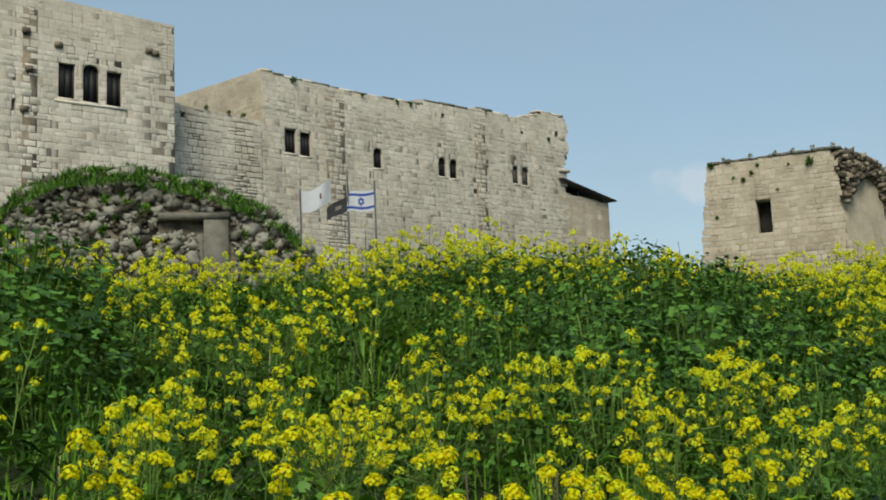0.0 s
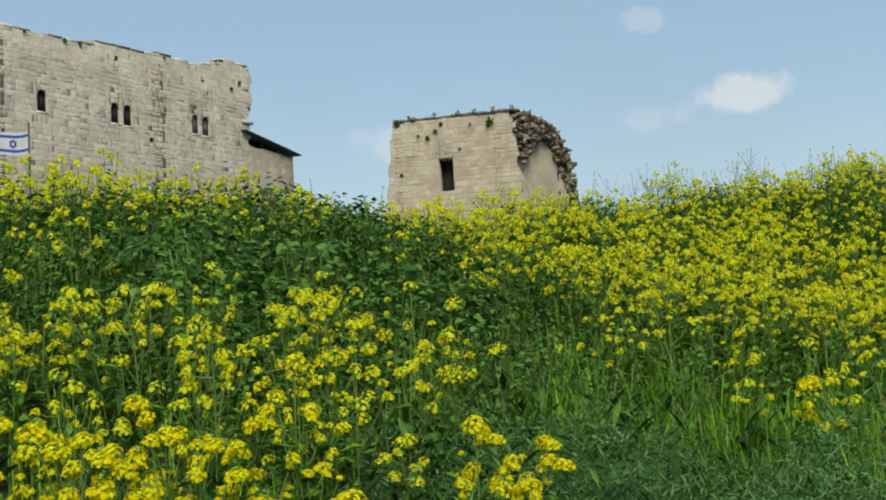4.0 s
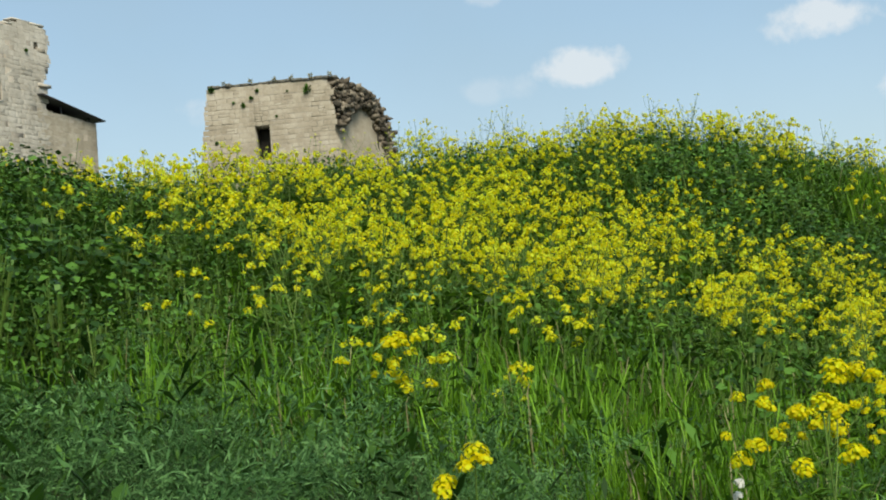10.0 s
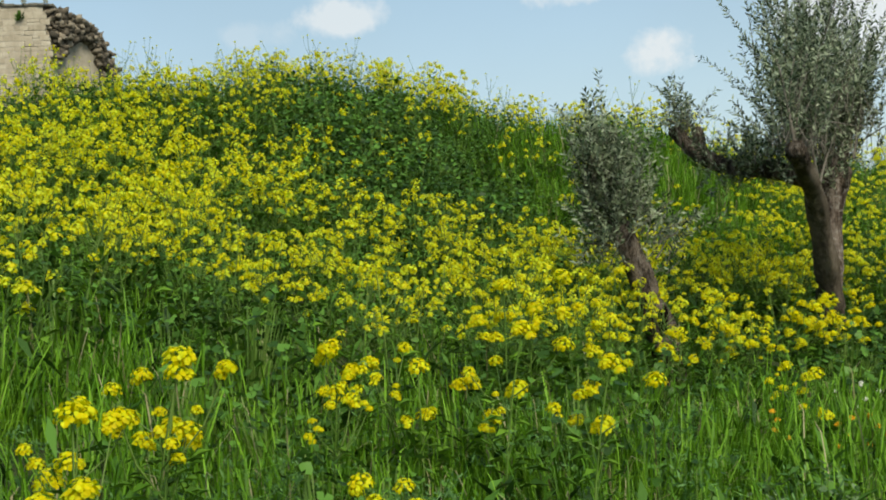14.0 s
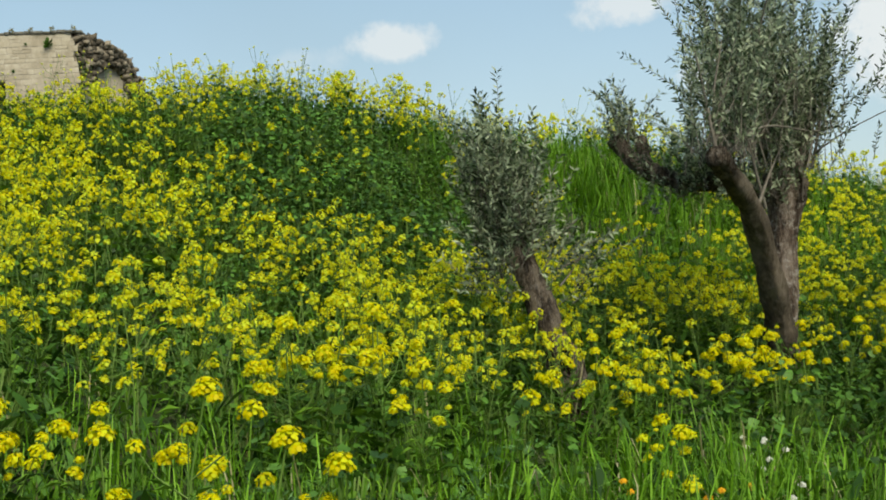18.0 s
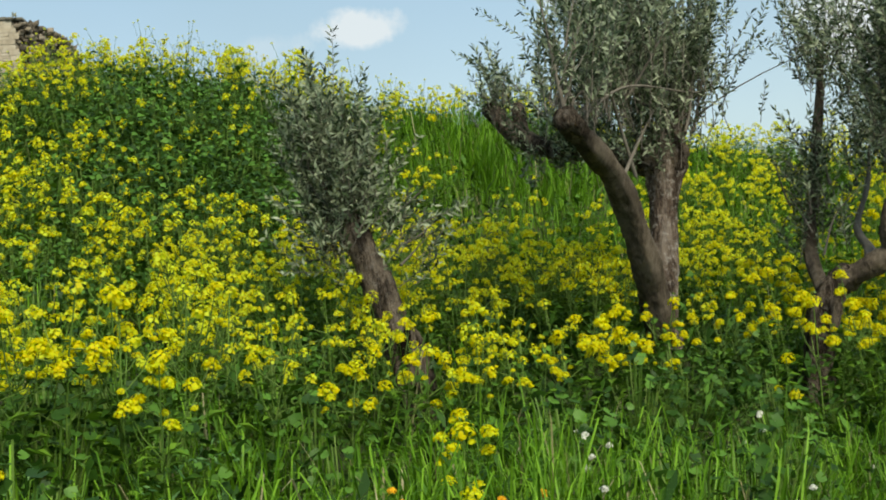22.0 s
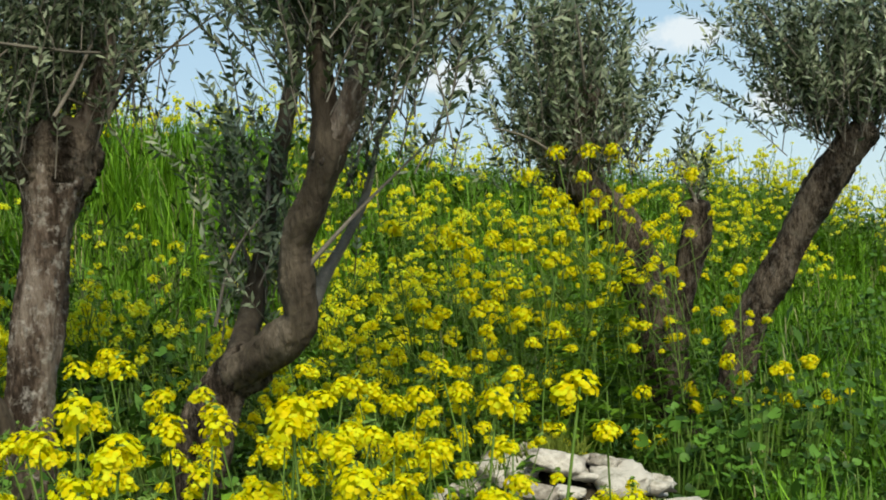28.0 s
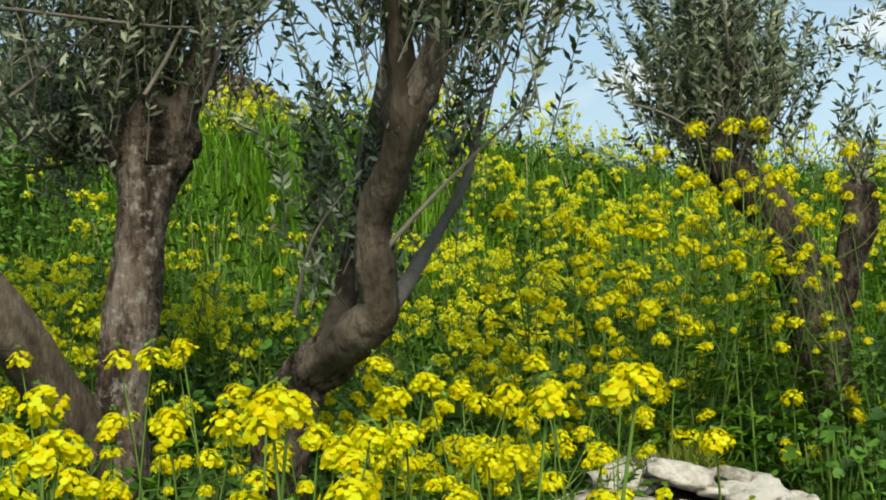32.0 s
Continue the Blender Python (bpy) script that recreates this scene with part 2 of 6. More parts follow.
olive_leaf = material("olive_leaf", [(0.034, 0.058, 0.024), (0.10, 0.145, 0.068), (0.32, 0.375, 0.245)], 3.0, 0.45, 0.0, island=0.9, translucent=0.34, coords="World", spec=0.5, contrast=1.6)
petal = material("mustard_petal", [(0.76, 0.655, 0.004), (0.75, 0.715, 0.007), (0.73, 0.775, 0.02)], 3.0, 0.6, 0.0, island=0.9, translucent=0.56, coords="World", spec=0.25)
petal_slope = material("small_mustard_petal", [(0.675, 0.60, 0.004), (0.675, 0.675, 0.01), (0.655, 0.735, 0.04)], 3.0, 0.6, 0.0, island=0.9, translucent=0.5, coords="World", spec=0.25)
petal_pale = material("pale_mustard_petal", [(0.44, 0.50, 0.02), (0.56, 0.60, 0.04), (0.68, 0.69, 0.11)], 3.0, 0.6, 0.0, island=0.9, translucent=0.35, coords="World", spec=0.25)
petal_white = material("white_petal", [(0.62, 0.63, 0.55), (0.78, 0.78, 0.72)], 5.0, 0.6, 0.0, island=0.5, translucent=0.3, coords="World")
petal_orange = material("orange_marigold_petal", [(0.80, 0.40, 0.01), (0.86, 0.50, 0.02)], 5.0, 0.6, 0.0, island=0.5, translucent=0.3, coords="World")
stem_green = material("mustard_stem", [(0.06, 0.125, 0.014), (0.095, 0.18, 0.026), (0.135, 0.21, 0.045)], 4.0, 0.6, 0.0, island=0.5, translucent=0.1, coords="World")
stem_dark = material("dry_brown_stem", [(0.04, 0.032, 0.02), (0.09, 0.07, 0.045)], 6.0, 0.8, 0.0, island=0.5, coords="World")
leaf_green = material("mustard_leaf", [(0.030, 0.080, 0.006), (0.062, 0.152, 0.009), (0.125, 0.25, 0.022)], 2.0, 0.55, 0.0, island=0.8, translucent=0.2, coords="World", spec=0.2)
leaf_dark = material("mallow_leaf", [(0.016, 0.048, 0.006), (0.036, 0.096, 0.010), (0.078, 0.18, 0.024)], 2.0, 0.5, 0.0, island=0.8, translucent=0.16, coords="World", spec=0.2)
moss_green = material("moss", [(0.07, 0.10, 0.012), (0.11, 0.15, 0.02), (0.16, 0.20, 0.035)], 4.0, 0.8, 0.0, island=0.7, translucent=0.2, coords="World", spec=0.1)
soil_dark = material("dark_soil", [(0.018, 0.015, 0.011), (0.04, 0.033, 0.024), (0.075, 0.065, 0.045)], 12.0, 0.95, 0.8, 60, coords="World", spec=0.1)
leaf_pale = material("pale_dusty_leaf", [(0.08, 0.145, 0.05), (0.12, 0.20, 0.075), (0.18, 0.265, 0.12)], 2.0, 0.55, 0.0, island=0.8, translucent=0.3, coords="World", spec=0.4)
grass_green = material("meadow_grass", [(0.055, 0.145, 0.006), (0.10, 0.235, 0.010), (0.17, 0.34, 0.026)], 1.3, 0.5, 0.0, island=0.7, translucent=0.28, coords="World", spec=0.2)
grass_dry = material("dry_grass", [(0.16, 0.16, 0.06), (0.26, 0.24, 0.12), (0.36, 0.33, 0.19)], 2.0, 0.7, 0.0, island=0.7, translucent=0.3, coords="World")
fern_green = material("feathery_herb", [(0.034, 0.092, 0.022), (0.064, 0.155, 0.042), (0.125, 0.25, 0.08)], 1.5, 0.6, 0.0, island=0.7, translucent=0.3, coords="World", spec=0.2)

# ---- helpers for meshes ----


class Geo:
    """Quads gathered as arrays, with a material slot each."""

    def __init__(self):
        self.v, self.f, self.m, self.n = [], [], [], 0

    def add(self, v, f, slot=0):
        v, f = np.asarray(v, float).reshape(-1, 3), np.asarray(f, int).reshape(-1, 4)
        self.v.append(v)
        self.f.append(f + self.n)
        self.m.append(np.full(len(f), slot, int))
        self.n += len(v)

    def arrays(self):
        if not self.v:
            return np.zeros((0, 3)), np.zeros((0, 4), int), np.zeros(0, int)
        return np.concatenate(self.v), np.concatenate(self.f), np.concatenate(self.m)


def big_mesh(name, V, F, M, mats, smooth=False):
    me = bpy.data.meshes.new(name)
    me.vertices.add(len(V))
    me.vertices.foreach_set("co", np.ascontiguousarray(V, dtype=np.float32).ravel())
    me.loops.add(F.size)
    me.loops.foreach_set("vertex_index", np.ascontiguousarray(F, dtype=np.int32).ravel())
    me.polygons.add(len(F))
    me.polygons.foreach_set("loop_start", np.arange(0, F.size, F.shape[1], dtype=np.int32))
    for m in mats:
        me.materials.append(m)
    me.polygons.foreach_set("material_index", np.ascontiguousarray(M, dtype=np.int32))
    if smooth:
        me.polygons.foreach_set("use_smooth", np.ones(len(F), dtype=bool))
    me.update(calc_edges=True)
    return me


def geo_mesh(name, g, mats, smooth=False):
    return big_mesh(name, *g.arrays(), mats, smooth)


def child(name, me, parent, label=""):
    ob = new(name, me)
    ob.parent = parent
    return tagged(ob, label) if label else ob


def part(name, bm, mat, parent, label=""):
    me = bpy.data.meshes.new(name)
    bm.to_mesh(me)
    bm.free()
    me.materials.append(mat)
    return child(name, me, parent, label)


def thing(name, label, category, group="", kind="", at=(0, 0, 0), size=1.0, turn=0.0):
    """An Empty that holds a thing's parts; size and turn are about the point where the walk begins, for the far buildings."""
    ob = new(name)
    ob.location = at
    if size != 1.0:
        c, s = math.cos(radians(turn)), math.sin(radians(turn))
        ob.location = ((0.10 if size < 1 else 0.0) + size * (c * at[0] - s * at[1]), size * (s * at[0] + c * at[1]), 1.5 + (at[2] - 1.5) * size)
        ob.scale, ob.rotation_euler = (size, size, size), (0, 0, radians(turn))
    ob.empty_display_size = 0.2
    return tagged(ob, label, category, group, kind)


def box_geo(g, lo, hi, slot=0, frame_m=None):
    x0, y0, z0 = lo
    x1, y1, z1 = hi
    v = np.array([(x0, y0, z0), (x1, y0, z0), (x1, y1, z0), (x0, y1, z0), (x0, y0, z1), (x1, y0, z1), (x1, y1, z1), (x0, y1, z1)], float)
    if frame_m is not None:
        v = v @ frame_m[:3, :3].T + frame_m[:3, 3]
    g.add(v, [(0, 3, 2, 1), (4, 5, 6, 7), (0, 1, 5, 4), (1, 2, 6, 5), (2, 3, 7, 6), (3, 0, 4, 7)], slot)


def tube_geo(g, pts, radii, sides=6, slot=0, rough=0.0, rng=None, cap=True, ridge=0.0):
    """A tube along a bent line, with uneven skin."""
    pts = np.asarray(pts, float)
    n = len(pts)
    tang = np.gradient(pts, axis=0)
    tang /= np.linalg.norm(tang, axis=1)[:, None] + 1e-9
    ref = np.array([0.3, 0.9, 0.1]) if abs(tang[0][2]) > 0.5 else np.array([0, 0, 1.0])
    u = np.cross(tang[0], ref)
    V = np.zeros((n, sides, 3))
    a = np.arange(sides) / sides * 2 * np.pi
    lift = 1 + ridge * rng.normal(0, 1, sides) if ridge else np.ones(sides)
    for i in range(n):
        if ridge:
            lift = 1 + (lift - 1) * 0.93 + ridge * 0.35 * rng.normal(0, 1, sides)
        u = u - tang[i] * np.dot(u, tang[i])
        u /= np.linalg.norm(u) + 1e-9
        w = np.cross(tang[i], u)
        r = radii[i] * lift * (1 + (rough * rng.normal(0, 1, sides) if rough else 0))
        V[i] = pts[i] + (np.cos(a) * r)[:, None] * u + (np.sin(a) * r)[:, None] * w
    base = np.arange(n - 1)[:, None] * sides + np.arange(sides)[None]
    nxt = np.arange(n - 1)[:, None] * sides + (np.arange(sides)[None] + 1) % sides
    F = np.stack([base, nxt, nxt + sides, base + sides], -1).reshape(-1, 4)
    g.add(V.reshape(-1, 3), F, slot)
    if cap and sides >= 4:
        k = n * sides
        for s, flip in ((0, True), ((n - 1) * sides, False)):
            ring = [s + j for j in range(sides)]
            for j in range(0, sides - 2, 2):
                q = [ring[0], ring[j + 1], ring[j + 2], ring[(j + 3) % sides]]
                if flip:
                    q = q[::-1]
                g.f.append(np.array([q]) + g.n - k)
                g.m.append(np.array([slot]))


def smooth_line(pts, radii, n):
    """Catmull-Rom through the given points."""
    P = np.asarray(pts, float)
    R = np.asarray(radii, float)
    Q = np.vstack([2 * P[0] - P[1], P, 2 * P[-1] - P[-2]])
    out, rad = [], []
    for t in np.linspace(0, len(P) - 1 - 1e-6, n):
        i = int(t)
        f = t - i
        a, b, c, d = Q[i], Q[i + 1], Q[i + 2], Q[i + 3]
        out.append(0.5 * (2 * b + (c - a) * f + (2 * a - 5 * b + 4 * c - d) * f * f + (3 * b - a - 3 * c + d) * f ** 3))
        rad.append(R[i] * (1 - f) + R[min(i + 1, len(R) - 1)] * f)
    return np.array(out), np.array(rad)


# ---- ground ----


def ground(x, y):
    """Height of the hillside: a bank that rises from the path, a mound on its crest, the terrace of the fortress behind."""
    x, y = np.asarray(x, float), np.asarray(y, float)
    s = y - 0.2 - 0.2 * np.clip(x, -12, 24)
    low = np.where(s < 0, 0.08 * np.maximum(s, -12), 0.21 * s)
    k = 1.2
    over = np.log1p(np.exp(np.clip((s - 11.0) / k, -30, 30))) * k + np.maximum(0, s - 47)
    far = np.maximum(0, s - 60)
    h = low - 0.13 * np.minimum(over, s * 0 + 1e9) - 0.08 * far
    h = np.where(s > 60, 0.21 * 60 - 0.13 * (60 - 11) - 0.13 * 13 - 0.01 * far, h)
    h = h - 0.065 * np.clip(x, -15, 9)
    h = h + 0.36 * np.exp(-((x - 0.3) / 1.6) ** 2 - ((y - 9.9) / 1.9) ** 2) + 0.13 * np.exp(-((x - 3.2) / 2.4) ** 2 - ((y - 11.5) / 2.5) ** 2) + 0.4 * np.exp(-((x - 12.0) / 1.3) ** 2 - ((y - 10.3) / 1.2) ** 2) + 0.36 * np.exp(-((x - 13.7) / 1.4) ** 2 - ((y - 11.0) / 1.2) ** 2) + 1.27 * np.exp(-((x - 10.2) / 4.2) ** 2 - ((y - 13.2) / 2.6) ** 2) + 0.15 * np.exp(-((x - 6.2) / 2.2) ** 2 - ((y - 13.2) / 1.8) ** 2) + 0.82 * np.exp(-((x - 18) / 4.6) ** 2 - ((y - 11) / 3.0) ** 2)
    h = h + 0.05 * np.sin(1.3 * x + 0.6) * np.sin(1.1 * y + 0.4) + 0.03 * np.sin(3.1 * x) * np.sin(2.7 * y + 1)
    return h


def make_ground():
    def spread(lo, hi, step):
        core = np.arange(lo, hi + step / 2, step)
        grow = np.cumsum(step * 1.28 ** np.arange(1, 34))
        return np.concatenate([lo - grow[::-1], core, hi + grow])
    xs, ys = spread(-14, 24, 0.3), spread(-4, 24, 0.3)
    X, Y = np.meshgrid(xs, ys)
    V = np.stack([X, Y, ground(X, Y)], -1).reshape(-1, 3)
    ny, nx = X.shape
    i = np.arange(ny - 1)[:, None] * nx + np.arange(nx - 1)[None]
    F = np.stack([i, i + 1, i + 1 + nx, i + nx], -1).reshape(-1, 4)
    tagged(new("ground", big_mesh("ground", V, F, np.zeros(len(F), int), [soil], True)), "green overgrown hillside that rises from the path to the fortress", "ground", kind="structure")


make_ground()

# ---- masonry ----
rng = np.random.default_rng(11)


def stone_mesh(name, mat, seed):
    """A unit block from 0 to 1 in width and height, its face proud of the joints and chipped at the corners."""
    r = np.random.default_rng(seed)
    g = Geo()
    j = lambda s: r.uniform(-s, s)
    b = 0.02
    back = [(0.0, 0, 0.0), (1.0, 0, 0.0), (1.0, 0, 1.0), (0.0, 0, 1.0)]
    mid = [(0.0, -0.8, 0.0), (1.0, -0.8, 0.0), (1.0, -0.8, 1.0), (0.0, -0.8, 1.0)]
    face = [(b + j(0.02), -1 + j(0.06), b * 1.6 + j(0.03)), (1 - b + j(0.02), -1 + j(0.06), b * 1.6 + j(0.03)), (1 - b + j(0.02), -1 + j(0.06), 1 - b * 1.6 + j(0.03)), (b + j(0.02), -1 + j(0.06), 1 - b * 1.6 + j(0.03))]
    g.add(back + mid + face, [(0, 1, 5, 4), (1, 2, 6, 5), (2, 3, 7, 6), (3, 0, 4, 7), (4, 5, 9, 8), (5, 6, 10, 9), (6, 7, 11, 10), (7, 4, 8, 11), (8, 9, 10, 11)])
    return geo_mesh(name, g, [mat])


FORT, RUIN = 0.80, 1.163
BLOCKS = {m.name: [stone_mesh("stone", m, 40 + k) for k in range(5)] for m in (ashlar, ashlar_warm)}
QUEUED = []


def wall_frame(p, ang):
    """u runs along the wall, v is the wall's depth (v < 0 is outside), w is up."""
    a = radians(ang)
    m = np.eye(4)
    m[:3, 0] = (math.cos(a), math.sin(a), 0)
    m[:3, 1] = (-math.sin(a), math.cos(a), 0)
    m[:3, 3] = (p[0], p[1], 0)
    return m


def masonry(owner, m, u0, u1, z0, top, openings, mat, course=0.28, thick=0.9, proud=0.007, near=300, gap=0.0075, ragged=0.0, left=None, right=None, lay=0.0, seams=()):
    """A thick wall with real openings, its core as one part and its face of coursed stones."""
    step = 0.9
    us = np.linspace(u0, u1, max(2, int((u1 - u0) / step) + 1))
    cuts = sorted(set([*us] + [o[k] for o in openings for k in (0, 1)]))
    cuts = [c for c in cuts if u0 <= c <= u1]
    for a, b in zip(cuts, cuts[1:]):
        if b - a < 0.002:
            continue
        mid = (a + b) / 2
        spans = [(z0, top(mid) - 0.03)]
        for o in openings:
            if o[0] - 1e-4 <= a and b <= o[1] + 1e-4:
                nxt = []
                for s, e in spans:
                    if o[2] > s:
                        nxt.append((s, min(e, o[2])))
                    if o[3] < e:
                        nxt.append((max(s, o[3]), e))
                spans = nxt
        for s, e in spans:
            if e - s > 0.01:
                core = Geo()
                if right and b >= u1 - 1e-3 or left and a <= u0 + 1e-3:
                    # the broken end of a wall follows its stones
                    steps = max(1, int((e - s) / 0.3))
                    for k in range(steps):
                        lo, hi = s + (e - s) * k / steps, s + (e - s) * (k + 1) / steps
                        aa = a + max(0.0, left((lo + hi) / 2)) + 0.04 if left and a <= u0 + 1e-3 else a
                        bb = b + min(0.0, right((lo + hi) / 2)) - 0.04 if right and b >= u1 - 1e-3 else b
                        if bb - aa > 0.05:
                            piece = Geo()
                            box_geo(piece, (aa, 0.0, lo), (bb, thick, hi), 0, m)
                            child("core_block", geo_mesh("core_block", piece, [mortar]), owner)
                    continue
                box_geo(core, (a, 0.0, s), (b, thick, e), 0, m)
                child("core_block", geo_mesh("core_block", core, [mortar]), owner)
    stones = []
    z = z0
    while z < max(top(u) for u in us):
        h = course * rng.uniform(0.72, 1.28)
        u = u0 - rng.uniform(0, 0.3)
        while u < u1:
            wd = course * rng.uniform(0.8, 2.1)
            a, b = max(u, u0), min(u + wd, u1)
            u += wd
            if left and a <= u0 + 0.01:
                a += left(z)
            if right and b >= u1 - 0.01:
                b += right(z)
            if b - a < 0.08:
                continue
            t = top((a + b) / 2) + rng.uniform(-ragged, ragged * 0.3)
            e = min(z + h, t)
            if e - z < 0.08:
                continue
            pieces = [(a, b, z, e)]
            for o in openings:
                nxt = []
                for pa, pb, ps, pe in pieces:
                    if pb <= o[0] or pa >= o[1] or pe <= o[2] or ps >= o[3]:
                        nxt.append((pa, pb, ps, pe))
                        continue
                    if pa < o[0]:
                        nxt.append((pa, o[0], ps, pe))
                    if pb > o[1]:
                        nxt.append((o[1], pb, ps, pe))
                    ma, mb = max(pa, o[0]), min(pb, o[1])
                    if ps < o[2]:
                        nxt.append((ma, mb, ps, o[2]))
                    if pe > o[3]:
                        nxt.append((ma, mb, o[3], pe))
                pieces = nxt
            for pa, pb, ps, pe in pieces:
                if pb - pa < 0.06 or pe - ps < 0.06:
                    continue
                if pe - ps > 0.2 and rng.random() < 0.14:
                    cut = ps + (pe - ps) * rng.uniform(0.4, 0.6)
                    stones += [(pa, pb, ps, cut), (pa, pb, cut, pe)]
                else:
                    lift = rng.uniform(-0.012, 0.012)
                    stones.append((pa, pb, ps + lift, min(pe + lift, t)))
        z += h
    QUEUED.append((owner, m, stones, mat, proud, gap, near, lay, seams))


def lay_stones():
    """The face stones of every wall: the first few hundred as pieces of their own, the rest joined."""
    r = np.random.default_rng(5)
    for owner, m, stones, mat, proud, gap, near, lay, seams in QUEUED:
        order = sorted(stones, key=lambda s: -s[3])
        g = Geo()
        M = Matrix([list(map(float, row)) for row in m])
        for k, (a, b, s, e) in enumerate(order):
            depth = proud * r.uniform(0.65, 1.3)
            if r.random() < lay:
                depth *= 0.75
            gp = gap
            for sa, sb in seams:
                if sa < (a + b) / 2 + 0.12 * math.sin(3.1 * s) < sb:
                    gp, depth = 0.010 + 0.014 * r.random(), depth * 2.0
            sh = Matrix.Translation((a + gp, 0.004, s + gp)) @ Matrix.Diagonal((b - a - 2 * gp, depth, e - s - 2 * gp, 1))
            me = BLOCKS[mat.name][r.integers(5)]
            if k < near:
                ob = new("stone", me)
                ob.parent = owner
                ob.matrix_basis = M @ sh
            else:
                co = np.array([v.co for v in me.vertices])
                T = np.array(M @ sh)
                g.add(co @ T[:3, :3].T + T[:3, 3], [tuple(p.vertices) for p in me.polygons])
        # washed-out seams: a dark sheet paints the shade of deep joints
        for sa, sb in seams:
            cut = [p for p in stones if sa - 0.15 < p[0] and p[1] < sb + 0.15]
            if cut:
                joint = Geo()
                box_geo(joint, (sa, -0.004, min(p[2] for p in cut)), (sb, 0.002, max(p[3] for p in cut) - 0.5), 0, m)
                child("raked_joints", geo_mesh("raked_joints", joint, [rubble_core]), owner, "washed-out joints between the stones, their deep shade painted as a dark sheet")
        if g.n:
            tagged(child("stone_facing", geo_mesh("stone_facing", g, [mat]), owner), "weathered limestone blocks laid in courses", kind="stuff")


def arch_head(owner, m, u0, u1, z0, z1, thick, mat):
    """The stone that turns a square opening into a round-headed one."""
    g = Geo()
    c, r = (u0 + u1) / 2, (u1 - u0) / 2
    n = 10
    for i in range(n):
        ua, ub = u0 + (u1 - u0) * i / n, u0 + (u1 - u0) * (i + 1) / n
        za, zb = (z0 + (z1 - z0) * math.sqrt(max(0, 1 - ((u - c) / r) ** 2)) for u in (ua, ub))
        v = np.array([(ua, -0.022, za), (ub, -0.022, zb), (ub, -0.022, z1 + 0.02), (ua, -0.022, z1 + 0.02), (ua, thick, za), (ub, thick, zb), (ub, thick, z1 + 0.02), (ua, thick, z1 + 0.02)])
        v = v @ m[:3, :3].T + m[:3, 3]
        g.add(v, [(0, 1, 2, 3), (7, 6, 5, 4), (0, 4, 5, 1)])
    child("arch_stone", geo_mesh("arch_stone", g, [mat]), owner, "round-headed window arch stone")


def window(owner, m, u0, u1, z0, z1, arched, shutter, slats, depth=0.11):
    """Frame, mullion and shutter boards set back in the wall."""
    holder = new("window")
    holder.parent = owner
    fr = Geo()
    t = 0.05
    for lo, hi in (((u0, depth, z0), (u0 + t, depth + 0.08, z1)), ((u1 - t, depth, z0), (u1, depth + 0.08, z1)), ((u0 + t, depth, z0), (u1 - t, depth + 0.08, z0 + t)), ((u0 + t, depth, z1 - t), (u1 - t, depth + 0.08, z1))):
        box_geo(fr, lo, hi, 0, m)
    child("window_frame", geo_mesh("window_frame", fr, [dark_shutter]), holder)
    n = slats
    w = (u1 - u0 - 2 * t) / n
    for k in range(n):
        g = Geo()
        a = u0 + t + w * k
        box_geo(g, (a + 0.012, depth + 0.03 + 0.015 * (k % 2), z0 + t), (a + w - 0.012, depth + 0.07 + 0.015 * (k % 2), z1 - t), 0, m)
        child("shutter_board", geo_mesh("shutter_board", g, [shutter]), holder)
    # dark sheet behind the boards, the room's shade painted in its colour
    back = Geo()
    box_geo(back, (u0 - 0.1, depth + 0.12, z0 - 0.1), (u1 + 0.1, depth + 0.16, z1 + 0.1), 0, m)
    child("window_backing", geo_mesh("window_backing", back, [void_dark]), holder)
    sill = Geo()
    box_geo(sill, (u0 - 0.05, -0.009, z0 - 0.10), (u1 + 0.05, depth, z0), 0, m)
    child("window_sill", geo_mesh("window_sill", sill, [ashlar]), holder)


def tuft(owner, m, u, z, r, count, seed, name="wall_plant", mat=None):
    """A small plant that grows out of a joint."""
    q = np.random.default_rng(seed)
    g = Geo()
    c = np.array([u, -0.05, z]) @ m[:3, :3].T + m[:3, 3]
    for _ in range(count):
        d = q.normal(0, 1, 3)
        d /= np.linalg.norm(d)
        base = c + d * r * q.uniform(0, 0.35)
        tip = c + d * r * q.uniform(0.5, 1.0) + np.array([0, 0, r * 0.3])
        side = np.cross(d, q.normal(0, 1, 3))
        side *= r * 0.13 / (np.linalg.norm(side) + 1e-9)
        g.add([base, (base + tip) / 2 + side, tip, (base + tip) / 2 - side], [(0, 1, 2, 3)])
    child(name, geo_mesh(name, g, [mat or leaf_dark]), owner, "dark green plant rooted in the wall")


def roof_profile(points):
    us, zs = [p[0] for p in points], [p[1] for p in points]
    return lambda u: float(np.interp(u, us, zs))


